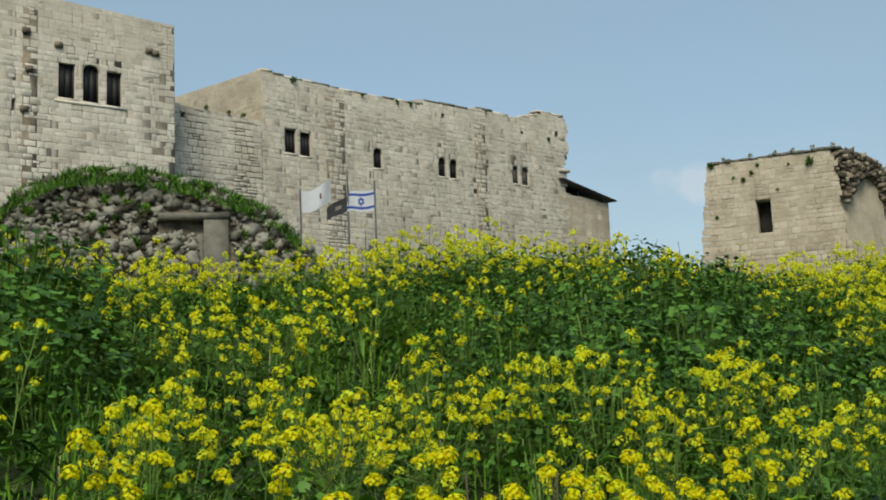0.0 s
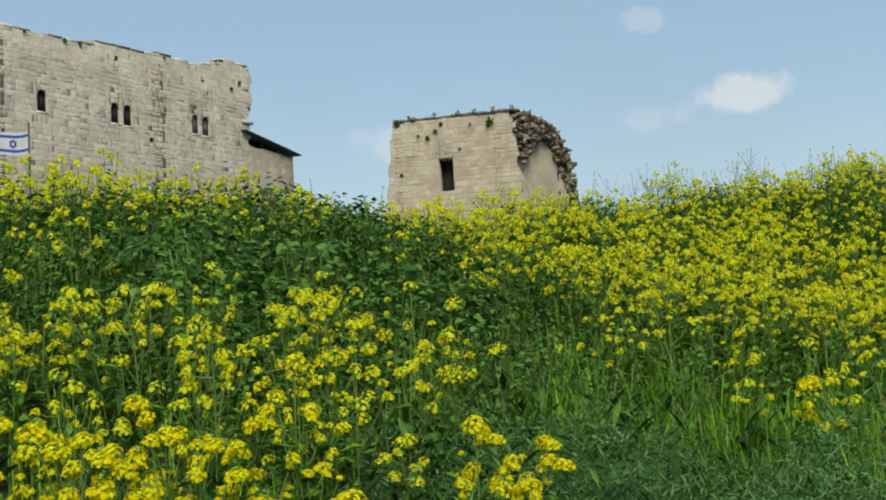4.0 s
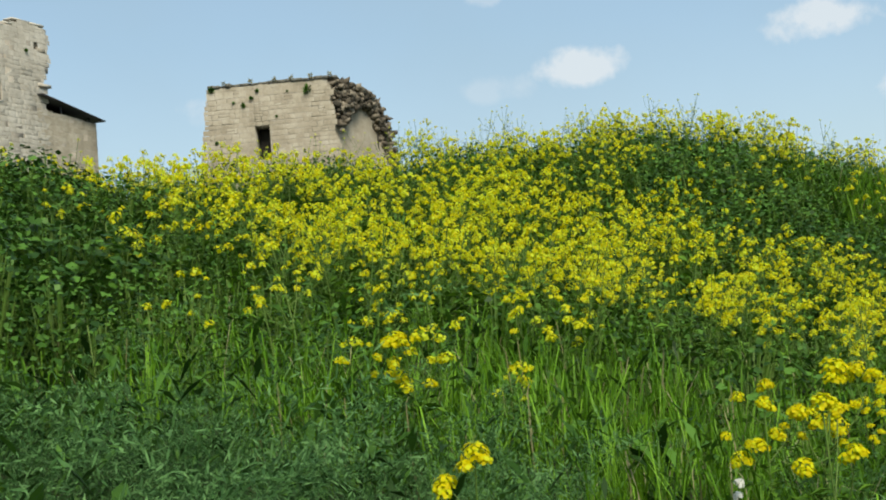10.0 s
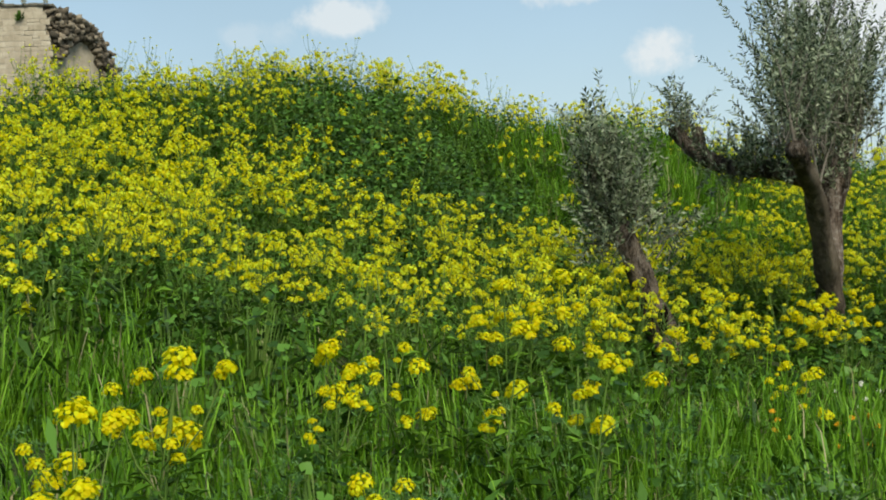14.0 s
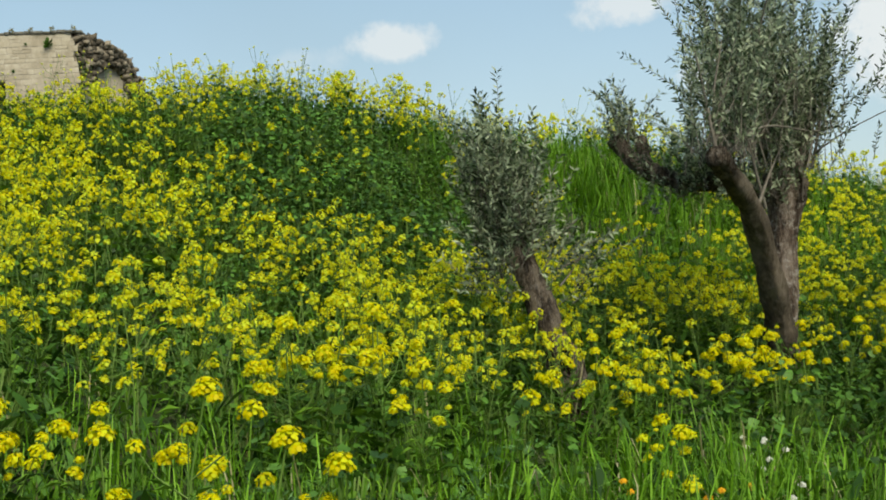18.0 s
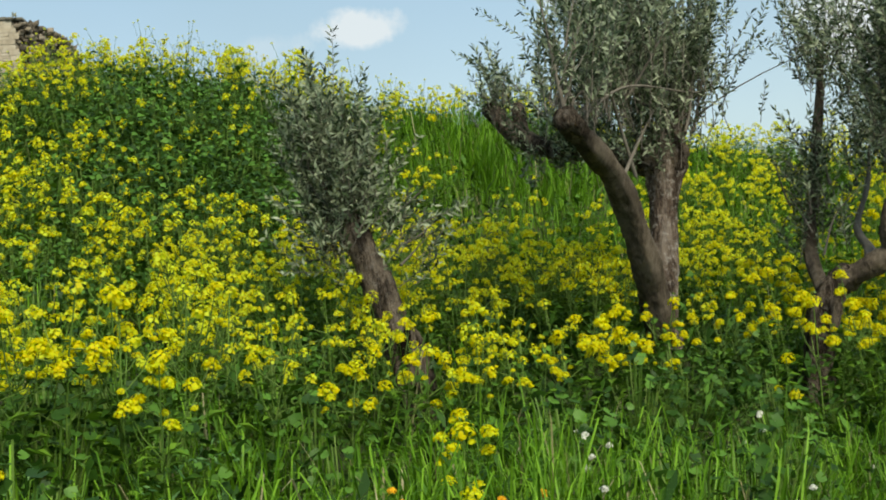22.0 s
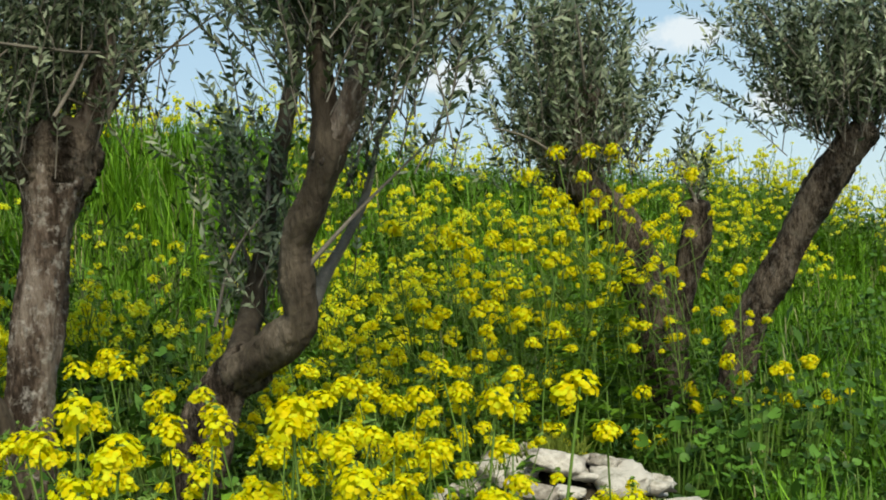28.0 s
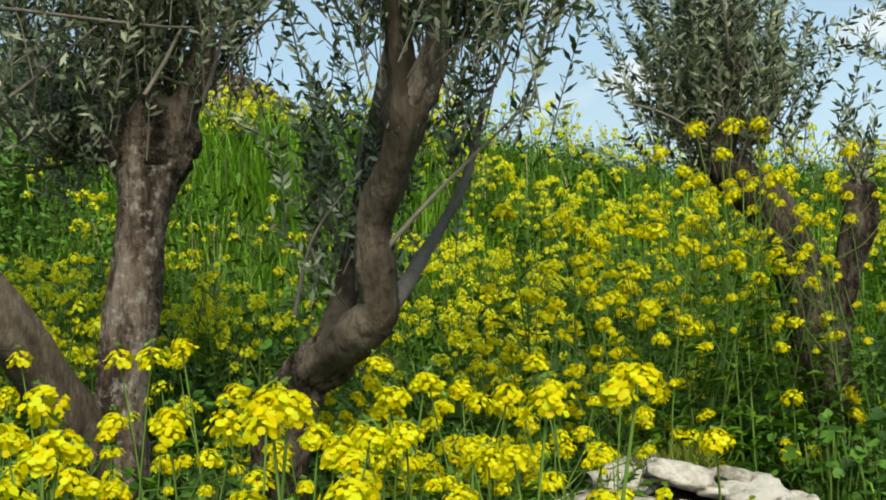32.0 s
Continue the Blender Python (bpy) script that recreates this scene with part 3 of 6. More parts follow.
def main_range():
    """The long hall of the fortress, with its return wall, roofline and windows."""
    own = thing("fortress_hall", "weathered limestone fortress hall with small arched windows and crumbling parapet", "castle", size=FORT, turn=0.2)
    m = wall_frame((-6.99, 45.34), 43)
    top = roof_profile([(0, 15.62), (1.2, 15.5), (5, 15.42), (5.05, 15.42), (8.6, 15.45), (8.65, 15.68), (12, 15.7), (12.05, 15.85), (14.8, 15.72), (16.2, 16.05), (17, 16.35), (18.1, 16.3), (18.65, 16.05)])
    pairs = [(1.10, 1.66, 12.28, 13.27, 0), (1.86, 2.41, 12.24, 13.24, 0), (5.76, 6.26, 12.17, 13.07, 1), (9.60, 10.08, 12.22, 13.11, 1), (10.30, 10.80, 12.20, 13.11, 1), (14.48, 14.93, 12.39, 13.29, 1), (15.14, 15.64, 12.38, 13.29, 1)]
    slits = [(12.72, 12.86, 12.6, 13.05), (11.8, 12.12, 11.62, 11.84), (12.6, 12.72, 11.8, 12.05), (12.2, 12.42, 13.85, 14.1), (9.9, 10.1, 15.0, 15.18), (15.2, 15.4, 14.95, 15.1), (17.75, 18.0, 15.1, 15.4)]
    opens = [p[:4] for p in pairs] + slits
    crumble = lambda z: -0.62 + 0.08 * math.sin(9 * z) if z < 13.3 else (-0.62 + 0.62 * (z - 13.3) / 0.9 if z < 14.2 else 0.10 * math.sin(7 * z) + 0.05)
    masonry(own, m, 0, 18.65, 2.6, top, opens, ashlar, course=0.225, right=crumble, near=300, ragged=0.04, lay=0.35, seams=((3.2, 4.2), (12.0, 12.7)))
    for k, (a, b, s, e, arched) in enumerate(pairs):
        if arched:
            arch_head(own, m, a, b, e - 0.24, e, 0.11, ashlar)
        window(own, m, a, b, s, e, arched, dark_shutter if k < 5 else grey_shutter, 3 if not arched else 4)
    # each slit is backed by a sheet painted as dark as its shade
    for a, b, s, e in slits:
        g = Geo()
        box_geo(g, (a - 0.05, 0.3, s - 0.05), (b + 0.05, 0.34, e + 0.05), 0, m)
        child("putlog_hole", geo_mesh("putlog_hole", g, [void_dark]), own)
    # return wall facing the tower court, its sunlit warmth put into the stone colour
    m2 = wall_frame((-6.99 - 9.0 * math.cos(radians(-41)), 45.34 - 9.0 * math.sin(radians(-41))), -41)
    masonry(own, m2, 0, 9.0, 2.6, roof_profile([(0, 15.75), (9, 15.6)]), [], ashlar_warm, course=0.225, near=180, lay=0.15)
    # coping along the parapet
    q = np.random.default_rng(3)
    u = 0.0
    while u < 18.3:
        w = q.uniform(0.5, 1.1)
        z = top(u + w / 2)
        g = Geo()
        box_geo(g, (u + 0.006, -0.004 + q.uniform(-0.006, 0.006), z - 0.05), (u + w - 0.006, 0.55, z + 0.04 + q.uniform(-0.04, 0.04)), 0, m)
        u += w
        child("coping_stone", geo_mesh("coping_stone", g, [concrete if q.random() < 0.35 else ashlar]), own)
    # back and end walls and the roof close the block
    g = Geo()
    box_geo(g, (0.6, 8.0, 5), (18.0, 8.6, 15.3), 0, m)
    box_geo(g, (17.0, 0.9, 5), (17.7, 8.0, 15.3), 0, m)
    child("rear_wall", geo_mesh("rear_wall", g, [mortar]), own)
    g = Geo()
    box_geo(g, (0.6, 0.9, 14.7), (17.0, 8.0, 14.95), 0, m)
    child("roof_slab", geo_mesh("roof_slab", g, [concrete]), own)
    for k, (u, z, r) in enumerate(((1.55, 15.35, 0.22), (8.0, 15.35, 0.16), (7.2, 15.33, 0.15), (12.8, 15.65, 0.1), (17.2, 14.9, 0.16), (5.2, 15.3, 0.13))):
        tuft(own, m, u, z, r, 60, 70 + k)
    # broken bracket at the end wall
    g = Geo()
    box_geo(g, (17.9, -0.1, 13.35), (18.65, 0.5, 13.5), 0, m)
    child("bracket", geo_mesh("bracket", g, [ashlar]), own, "broken stone bracket at the wall's end")


def link_wall():
    own = thing("fortress_curtain_wall", "lower rough limestone curtain wall between tower and hall", "wall", size=FORT, turn=0.2)
    m = wall_frame((-6.99, 45.34), 43)
    masonry(own, m, -4.6, 0.0, 2.6, roof_profile([(-4.6, 13.62), (-3.0, 13.55), (-0.7, 13.5), (0, 13.35)]), [(-3.7, -3.48, 13.05, 13.28)], ashlar, course=0.225, near=150, proud=0.018, ragged=0.12, lay=0.25, seams=((-3.4, -2.7), (-1.3, -0.4)))
    for k, (u, z) in enumerate(((-2.6, 13.55), (-1.6, 13.5), (-0.9, 13.5))):
        tuft(own, m, u, z, 0.15, 50, 90 + k)


def tower():
    own = thing("fortress_tower", "tall square limestone tower with three dark windows in a row", "tower", size=FORT, turn=0.2)
    m = wall_frame((-9.37, 40.52), 40)
    top = roof_profile([(-9, 16.2), (-3.3, 16.0), (0, 15.88)])
    wins = [(-4.28, -3.70, 12.58, 13.79, 0), (-3.42, -2.84, 12.55, 13.87, 1), (-2.57, -2.02, 12.53, 13.74, 0)]
    masonry(own, m, -9.0, 0, 2.6, top, [w[:4] for w in wins] + [(-5.85, -5.72, 11.9, 12.3)], ashlar, course=0.225, near=260, lay=0.55, seams=((-5.5, -5.0),))
    for a, b, s, e, arched in wins:
        if arched:
            arch_head(own, m, a, b, e - 0.22, e, 0.11, ashlar)
        window(own, m, a, b, s, e, arched, dark_shutter, 2)
    m2 = wall_frame((-9.37, 40.52), 130)
    masonry(own, m2, 0, 8.0, 2.6, lambda u: 15.85, [], ashlar, course=0.225, near=60)
    g = Geo()
    box_geo(g, (-9.0, 0.9, 15.2), (-0.9, 8, 15.5), 0, m)
    child("roof_slab", geo_mesh("roof_slab", g, [concrete]), own)
    g = Geo()
    box_geo(g, (-9.0, 7.6, 5), (-0.9, 8.2, 15.5), 0, m)
    box_geo(g, (-9.0, 0.9, 5), (-8.4, 7.6, 15.5), 0, m)
    child("rear_wall", geo_mesh("rear_wall", g, [mortar]), own)
    g = Geo()
    box_geo(g, (-3.42 - 1.0, -0.022, 12.41), (-1.85, 0.0, 12.5), 0, m)
    child("string_course", geo_mesh("string_course", g, [ashlar]), own, "long sill course under the windows")
    for k, (u, z) in enumerate(((-5.3, 13.4), (-1.0, 14.75), (-0.75, 14.7), (-5.4, 14.7), (-5.45, 12.0), (-4.3, 14.4))):
        g = Geo()
        box_geo(g, (u - 0.13, -0.075, z - 0.1), (u + 0.13, 0.01, z + 0.1), 0, m)
        child("patch_stone", geo_mesh("patch_stone", g, [rubble_core]), own, "dark replaced block in the tower wall")


def annex():
    own = thing("fortress_annex", "low limestone annex with a dark lean-to sheet roof", "building", size=FORT, turn=0.2)
    m = wall_frame((-6.99, 45.34), 43)
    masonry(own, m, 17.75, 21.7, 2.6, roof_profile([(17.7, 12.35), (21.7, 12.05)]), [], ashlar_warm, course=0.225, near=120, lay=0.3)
    g = Geo()
    v = np.array([(17.8, -0.35, 12.98), (22.0, -0.35, 12.18), (22.0, 3.0, 12.35), (17.8, 3.0, 13.2)])
    lo = v - np.array([0, 0, 0.06])
    allv = np.vstack([v, lo]) @ m[:3, :3].T + m[:3, 3]
    g.add(allv, [(0, 1, 2, 3), (7, 6, 5, 4), (0, 4, 5, 1), (1, 5, 6, 2), (2, 6, 7, 3), (3, 7, 4, 0)])
    child("lean_to_roof", geo_mesh("lean_to_roof", g, [sheet_metal]), own, "dark sloping sheet-metal roof")
    for u in (17.95, 19.4, 21.3):
        g = Geo()
        box_geo(g, (u, 0.1, 12.0), (u + 0.09, 0.2, 12.93 - 0.185 * (u - 17.8)), 0, m)
        child("roof_post", geo_mesh("roof_post", g, [pole_paint]), own)
    # rear wall in the painted shade tone, dark under the lean-to
    g = Geo()
    box_geo(g, (17.8, 2.6, 5.0), (21.6, 3.0, 12.9), 0, m)
    child("rear_wall", geo_mesh("rear_wall", g, [void_dark]), own)
    m2 = wall_frame((-6.99 + 21.7 * math.cos(radians(43)), 45.34 + 21.7 * math.sin(radians(43))), 133)
    masonry(own, m2, 0, 3.2, 2.6, lambda u: 12.0, [], ashlar_warm, course=0.225, near=20)


def ruin():
    """The detached ruined vaulted house: one whole face with a dark doorway, its flank torn open to the rubble core."""
    own = thing("ruined_stone_house", "detached ruined limestone house with a dark doorway and a torn-open flank", "ruin", size=RUIN, turn=0.2)
    m = wall_frame((15.80, 45.35), -27)
    top = roof_profile([(-5.1, 11.05), (-4.9, 11.3), (-2.5, 11.33), (0.0, 11.32), (0.35, 11.2)])
    lefty = lambda z: -0.35 * max(0.0, (11.0 - z)) / 3.0 + 0.04 * math.sin(6 * z)
    righty = lambda z: -0.28 + 0.32 * max(0, 11.0 - z) / 3.0 + 0.07 * math.sin(5.3 * z + 1)
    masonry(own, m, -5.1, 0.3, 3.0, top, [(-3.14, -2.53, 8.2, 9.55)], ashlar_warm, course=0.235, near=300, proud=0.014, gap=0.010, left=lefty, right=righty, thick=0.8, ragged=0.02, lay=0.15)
    # sheet behind the doorway, painted dark for the shade inside
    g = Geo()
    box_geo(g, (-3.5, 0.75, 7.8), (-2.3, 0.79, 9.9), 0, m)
    child("doorway_shade", geo_mesh("doorway_shade", g, [void_dark]), own, "dark sheet that stands for the shade behind the doorway")
    # flank: vault haunch, dressed lower skin, rubble core above
    q = np.random.default_rng(8)
    g = Geo()
    n, rows = 16, 12
    grid = np.zeros((rows + 1, n + 1, 3))
    for i in range(n + 1):
        d = i / n
        crown = 11.25 - 0.30 * d - 1.7 * d ** 5
        for j in range(rows + 1):
            k = j / rows
            z = 4.8 + (crown - 4.8) * k
            u = 0.0 + 0.38 * (1 - k) + 1.8 * d + 0.35 * math.sin(3 * d) * (1 - k)
            grid[j, i] = (u + q.normal(0, 0.05), 0.1 + 4.2 * d, z + q.normal(0, 0.05))
    V = grid.reshape(-1, 3) @ m[:3, :3].T + m[:3, 3]
    F = [(j * (n + 1) + i, j * (n + 1) + i + 1, (j + 1) * (n + 1) + i + 1, (j + 1) * (n + 1) + i) for j in range(rows) for i in range(n)]
    g.add(V, F)
    child("flank_wall", geo_mesh("flank_wall", g, [ashlar_warm]), own, "plastered lower flank under the broken vault")
    g = Geo()
    for k in range(900):
        d = q.uniform(0, 1) ** 0.8
        crown = 11.28 - 0.30 * d - 1.7 * d ** 5
        depth = q.uniform(0, 0.7 + 1.5 * max(0.0, 1 - d / 0.4) + 2.2 * max(0.0, d - 0.62) / 0.38)
        z = crown - depth
        u = 0.22 + 0.35 * (11.2 - z) / 6 + 1.58 * d + q.normal(0, 0.1)
        r = q.uniform(0.05, 0.15)
        c = np.array([u, 0.1 + 4.2 * d, z])
        rock_geo(g, c @ m[:3, :3].T + m[:3, 3], r * np.array([1.2, 1.2, 0.75]), q)
    tagged(child("rubble_face", geo_mesh("rubble_face", g, [rubble_core]), own), "dark broken rubble core of the fallen vault", kind="stuff")
    u = -5.0
    while u < 0.1:
        w = q.uniform(0.2, 0.5)
        g = Geo()
        box_geo(g, (u + 0.006, q.uniform(-0.08, 0.0), 11.28), (u + w - 0.006, 0.9, 11.36 + q.uniform(0, 0.08)), 0, m)
        u += w
        child("coping_stone", geo_mesh("coping_stone", g, [concrete]), own, "thin broken stone of the roof edge")
    # block painted dark in place of a shaded opening
    g = Geo()
    box_geo(g, (0.95, 3.1, 7.6), (1.5, 3.6, 9.4), 0, m)
    child("side_window", geo_mesh("side_window", g, [void_dark]), own, "dark block that stands for a small shaded opening in the flank")
    # vault and rear wall
    g = Geo()
    box_geo(g, (-5.0, 0.8, 10.9), (0.2, 4.0, 11.2), 0, m)
    box_geo(g, (-5.0, 3.9, 4.8), (0.9, 4.4, 10.9), 0, m)
    box_geo(g, (-5.05, 0.8, 4.8), (-4.4, 3.9, 10.9), 0, m)
    child("vault", geo_mesh("vault", g, [rubble_core]), own)
    for k, (u, z, r) in enumerate(((-0.85, 10.85, 0.3), (-3.2, 10.72, 0.13), (-2.95, 11.0, 0.13), (-3.55, 10.45, 0.16), (-3.95, 10.6, 0.1), (-2.2, 9.9, 0.09), (-4.75, 9.0, 0.12), (-4.85, 11.2, 0.2), (-1.7, 10.9, 0.08))):
        tuft(own, m, u, z, r, 70, 120 + k, mat=leaf_dark)
    for k, u in enumerate((-4.3, -3.2, -2.2, -1.5, -0.7, 0.1)):
        tuft(own, m, u, 11.42, 0.16, 40, 140 + k, "roof_weed", grass_dry)


def rock_geo(g, c, r, q, slot=0, n=3, rough=0.2):
    """An angular stone: a cube with its corners pushed about, each face split once."""
    t = np.linspace(-1, 1, n)
    V, F = [], []
    idx = {}
    def vid(a, b, cc):
        key = (a, b, cc)
        if key not in idx:
            p = np.array([t[a], t[b], t[cc]])
            p = p / (np.linalg.norm(p) ** 0.34 + 1e-9)
            idx[key] = len(V)
            V.append(p * (1 + q.normal(0, rough)))
        return idx[key]
    e = n - 1
    for a in range(e):
        for b in range(e):
            F.append((vid(a, b, 0), vid(a, b + 1, 0), vid(a + 1, b + 1, 0), vid(a + 1, b, 0)))
            F.append((vid(a, b, e), vid(a + 1, b, e), vid(a + 1, b + 1, e), vid(a, b + 1, e)))
            F.append((vid(a, 0, b), vid(a + 1, 0, b), vid(a + 1, 0, b + 1), vid(a, 0, b + 1)))
            F.append((vid(a, e, b), vid(a, e, b + 1), vid(a + 1, e, b + 1), vid(a + 1, e, b)))
            F.append((vid(0, a, b), vid(0, a, b + 1), vid(0, a + 1, b + 1), vid(0, a + 1, b)))
            F.append((vid(e, a, b), vid(e, a + 1, b), vid(e, a + 1, b + 1), vid(e, a, b + 1)))
    V = np.array(V) * np.asarray(r)
    ax = q.normal(0, 1, 3)
    R = np.array(Matrix.Rotation(q.uniform(0, 1.2), 3, Vector(ax)))
    g.add(V @ R.T + np.asarray(c), F, slot)


def rubble_mound():
    """The heap of field stones before the tower, with a grassy top and the concrete frame of a small opening."""
    own = thing("rubble_stone_mound", "heap of grey field stones with a grassy top before the tower", "stone mound", size=FORT, turn=0.2)
    q = np.random.default_rng(21)
    cx, cy = -7.6, 30.6
    def crest(u):
        return float(np.interp(u, [-4.6, -3.6, -2.4, -0.6, 1.6, 3.2, 4.2], [6.3, 7.6, 8.22, 8.35, 7.85, 7.15, 6.1]))
    d = np.array([0.97, 0.24])
    nrm = np.array([0.24, -0.97])
    g = Geo()
    nu, nv = 40, 14
    V = []
    for j in range(nv + 1):
        for i in range(nu + 1):
            u = -4.8 + 9.2 * i / nu
            v = j / nv
            if v < 0.6:
                z = 4.2 + (crest(u) - 4.2) * (v / 0.6) ** 0.8
                off = 1.3 * (1 - v / 0.6)
            else:
                z = crest(u) - 0.3 * ((v - 0.6) / 0.4) ** 2
                off = -3.5 * (v - 0.6) / 0.4
            p = np.array([cx, cy]) + d * u + nrm * off
            V.append((p[0] + q.normal(0, 0.04), p[1] + q.normal(0, 0.04), z + q.normal(0, 0.04)))
    F = [(j * (nu + 1) + i, j * (nu + 1) + i + 1, (j + 1) * (nu + 1) + i + 1, (j + 1) * (nu + 1) + i) for j in range(nv) for i in range(nu)]
    g.add(V, F)
    child("earth_core", geo_mesh("earth_core", g, [rubble_core]), own, "dark earth core of the heap")
    meshes = []
    for k in range(8):
        gg = Geo()
        rock_geo(gg, (0, 0, 0), (1, 1, 0.8), np.random.default_rng(300 + k))
        meshes.append(geo_mesh("field_stone", gg, [field_stone]))
    rest = Geo()
    for k in range(2000):
        u = q.uniform(-4.7, 4.3)
        v = q.uniform(0.1, 0.97)
        if (1.1 < u < 2.1 or 0.15 < u <= 1.1 and v > 0.52) and v < 0.74:
            continue
        z = 4.2 + (crest(u) - 4.2) * v ** 0.8
        off = 1.3 * (1 - v) + 0.06
        p = np.array([cx, cy]) + d * u + nrm * off
        r = q.uniform(0.035, 0.09) * (2.0 if q.random() < 0.14 else 1)
        if k < 300:
            ob = new("field_stone", meshes[k % 8])
            ob.parent = own
            ob.matrix_basis = pose(p[0], p[1], z, q.uniform(0, 40), q.uniform(0, 40), q.uniform(0, 360)) @ Matrix.Diagonal((r * 1.2, r, r * 0.9, 1))
        else:
            rock_geo(rest, (p[0], p[1], z), np.array([1.2, 1.0, 0.8]) * r, q)
    tagged(child("loose_rubble", geo_mesh("loose_rubble", rest, [field_stone]), own), "smaller grey stones between the large ones", kind="stuff")
    m = np.eye(4)
    m[:3, 0], m[:3, 1], m[:3, 3] = (d[0], d[1], 0), (-nrm[0], -nrm[1], 0), (cx, cy, 0)
    g = Geo()
    box_geo(g, (0.12, -0.93, 6.80), (1.95, -0.25, 6.98), 0, m)
    box_geo(g, (1.3, -0.92, 4.4), (1.94, -0.25, 6.80), 0, m)
    box_geo(g, (1.12, -0.86, 4.4), (1.3, -0.25, 6.42), 0, m)
    box_geo(g, (0.98, -0.84, 4.4), (1.12, -0.25, 6.22), 0, m)
    child("concrete_frame", geo_mesh("concrete_frame", g, [concrete]), own, "weathered concrete lintel and jamb of a buried opening")
    # sheet painted dark for the shade in the buried opening
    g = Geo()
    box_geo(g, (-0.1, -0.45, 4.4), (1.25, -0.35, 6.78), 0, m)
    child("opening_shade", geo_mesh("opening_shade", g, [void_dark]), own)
    g = Geo()
    for k in range(11000):
        u = q.uniform(-4.2, 3.9)
        off = -q.uniform(-0.8, 1.6)
        p = np.array([cx, cy]) + d * u + nrm * off
        z = crest(u) - 0.02 - 0.03 * max(0, -off) - 0.75 * max(0.0, off - 0.05)
        if math.sin(2.3 * u + 1) * math.sin(4.1 * off + 2 * u) > 0.62:
            continue
        hgt = q.uniform(0.05, 0.2) * (1.6 if q.random() < 0.06 else 1)
        a = q.uniform(0, 6.28)
        w = 0.02
        lean = q.normal(0, 0.08, 2)
        s = np.array([math.cos(a) * w, math.sin(a) * w, 0])
        b = np.array([p[0], p[1], z])
        t = b + np.array([lean[0], lean[1], hgt])
        g.add([b - s, b + s, t + s * 0.3, t - s * 0.3], [(0, 1, 2, 3)], 1 if q.random() < 0.6 else 0)
    for k in range(170):
        u, v = q.uniform(-4.4, 3.9), q.uniform(0.15, 0.98)
        if -0.1 < u < 2.2 and v < 0.75:
            continue
        spot = m.copy()
        spot[:3, 3] = spot[:3, 3] + np.array([nrm[0], nrm[1], 0]) * (1.3 * (1 - v) + 0.14)
        tuft(own, spot, u, 4.2 + (crest(u) - 4.2) * v ** 0.8, q.uniform(0.1, 0.24), 46, 2000 + k, "wild_tuft", (leaf_dark, stem_dark, leaf_green)[k % 3])
    tagged(child("mound_grass", geo_mesh("mound_grass", g, [leaf_green, leaf_dark]), own), "short green grass on top of the heap", kind="stuff")


def flag(base, height, cloth_w, cloth_h, drop, droop, mats, name, label, turn, emblem):
    """A pole with a waving cloth."""
    own = thing("flag", label, "flag", group="flags before the fortress", at=(base[0], base[1], 0), size=FORT, turn=0.2)
    g = Geo()
    tube_geo(g, [(0, 0, base[2]), (0, 0, base[2] + height)], [0.04, 0.03], 8)
    child("flag_pole", geo_mesh("flag_pole", g, [pole_paint]), own, "thin dark pole")
    n, k = 16, 8
    a = radians(turn)
    top = base[2] + height - drop
    def at(s, t):
        wave = 0.10 * math.sin(6.5 * s + 1.2 * t) * s
        x = s * cloth_w
        z = top - t * cloth_h - droop * s * s - 0.05 * math.sin(5 * s)
        return (math.cos(a) * x - math.sin(a) * wave, math.sin(a) * x + math.cos(a) * wave, z)
    g = Geo()
    V = [at(i / n, j / k) for j in range(k + 1) for i in range(n + 1)]
    F, M = [], []
    for j in range(k):
        for i in range(n):
            F.append((j * (n + 1) + i, j * (n + 1) + i + 1, (j + 1) * (n + 1) + i + 1, (j + 1) * (n + 1) + i))
            M.append(emblem(i / n + 0.5 / n, j / k + 0.5 / k))
    for s in sorted(set(M)):
        g.add(V, [f for f, x in zip(F, M) if x == s], s)
    child("cloth", geo_mesh("cloth", g, mats, True), own)
    return own, at


def flags():
    flag((-4.2, 35.07, 3.4), 5.1, 0.95, 0.68, 0.02, -0.28, [cloth_white, cloth_brown], "flag", "white waving flag with a small dark emblem on a thin pole", 8, lambda s, t: 1 if 0.60 < s < 0.70 and 0.35 < t < 0.62 else 0)
    flag((-2.73, 35.12, 3.4), 5.5, 0.66, 0.44, 0.68, 0.36, [cloth_black, grey_shutter], "flag", "black waving flag with a pale smudge on a tall pole", 176, lambda s, t: 1 if 0.3 < s < 0.6 and 0.35 < t < 0.65 else 0)
    own, at = flag((-1.9, 35.22, 3.4), 5.3, 0.86, 0.66, 0.25, 0.1, [cloth_white, cloth_blue], "flag", "white flag with two blue stripes and a blue six-pointed star", 184, lambda s, t: 1 if 0.12 < t < 0.25 or 0.75 < t < 0.88 else 0)
    g = Geo()
    for rot in (90, 270):
        p = [(0.5 + 0.16 * math.cos(radians(rot + 120 * k)) * 0.75, 0.5 + 0.2 * math.sin(radians(rot + 120 * k))) for k in range(3)]
        for k in range(3):
            a, b = p[k], p[(k + 1) % 3]
            for off in (-0.006, 0.006):
                q0, q1 = Vector(at(*a)), Vector(at(*b))
                side = Vector((0, off, 0))
                dn = (q1 - q0).cross(Vector((0, 1, 0))).normalized() * 0.016
                g.add([q0 - dn + side, q1 - dn + side, q1 + dn + side, q0 + dn + side], [(0, 1, 2, 3)])
    child("star", geo_mesh("star", g, [cloth_blue]), own, "blue six-pointed star outline")


main_range()
link_wall()
tower()
annex()
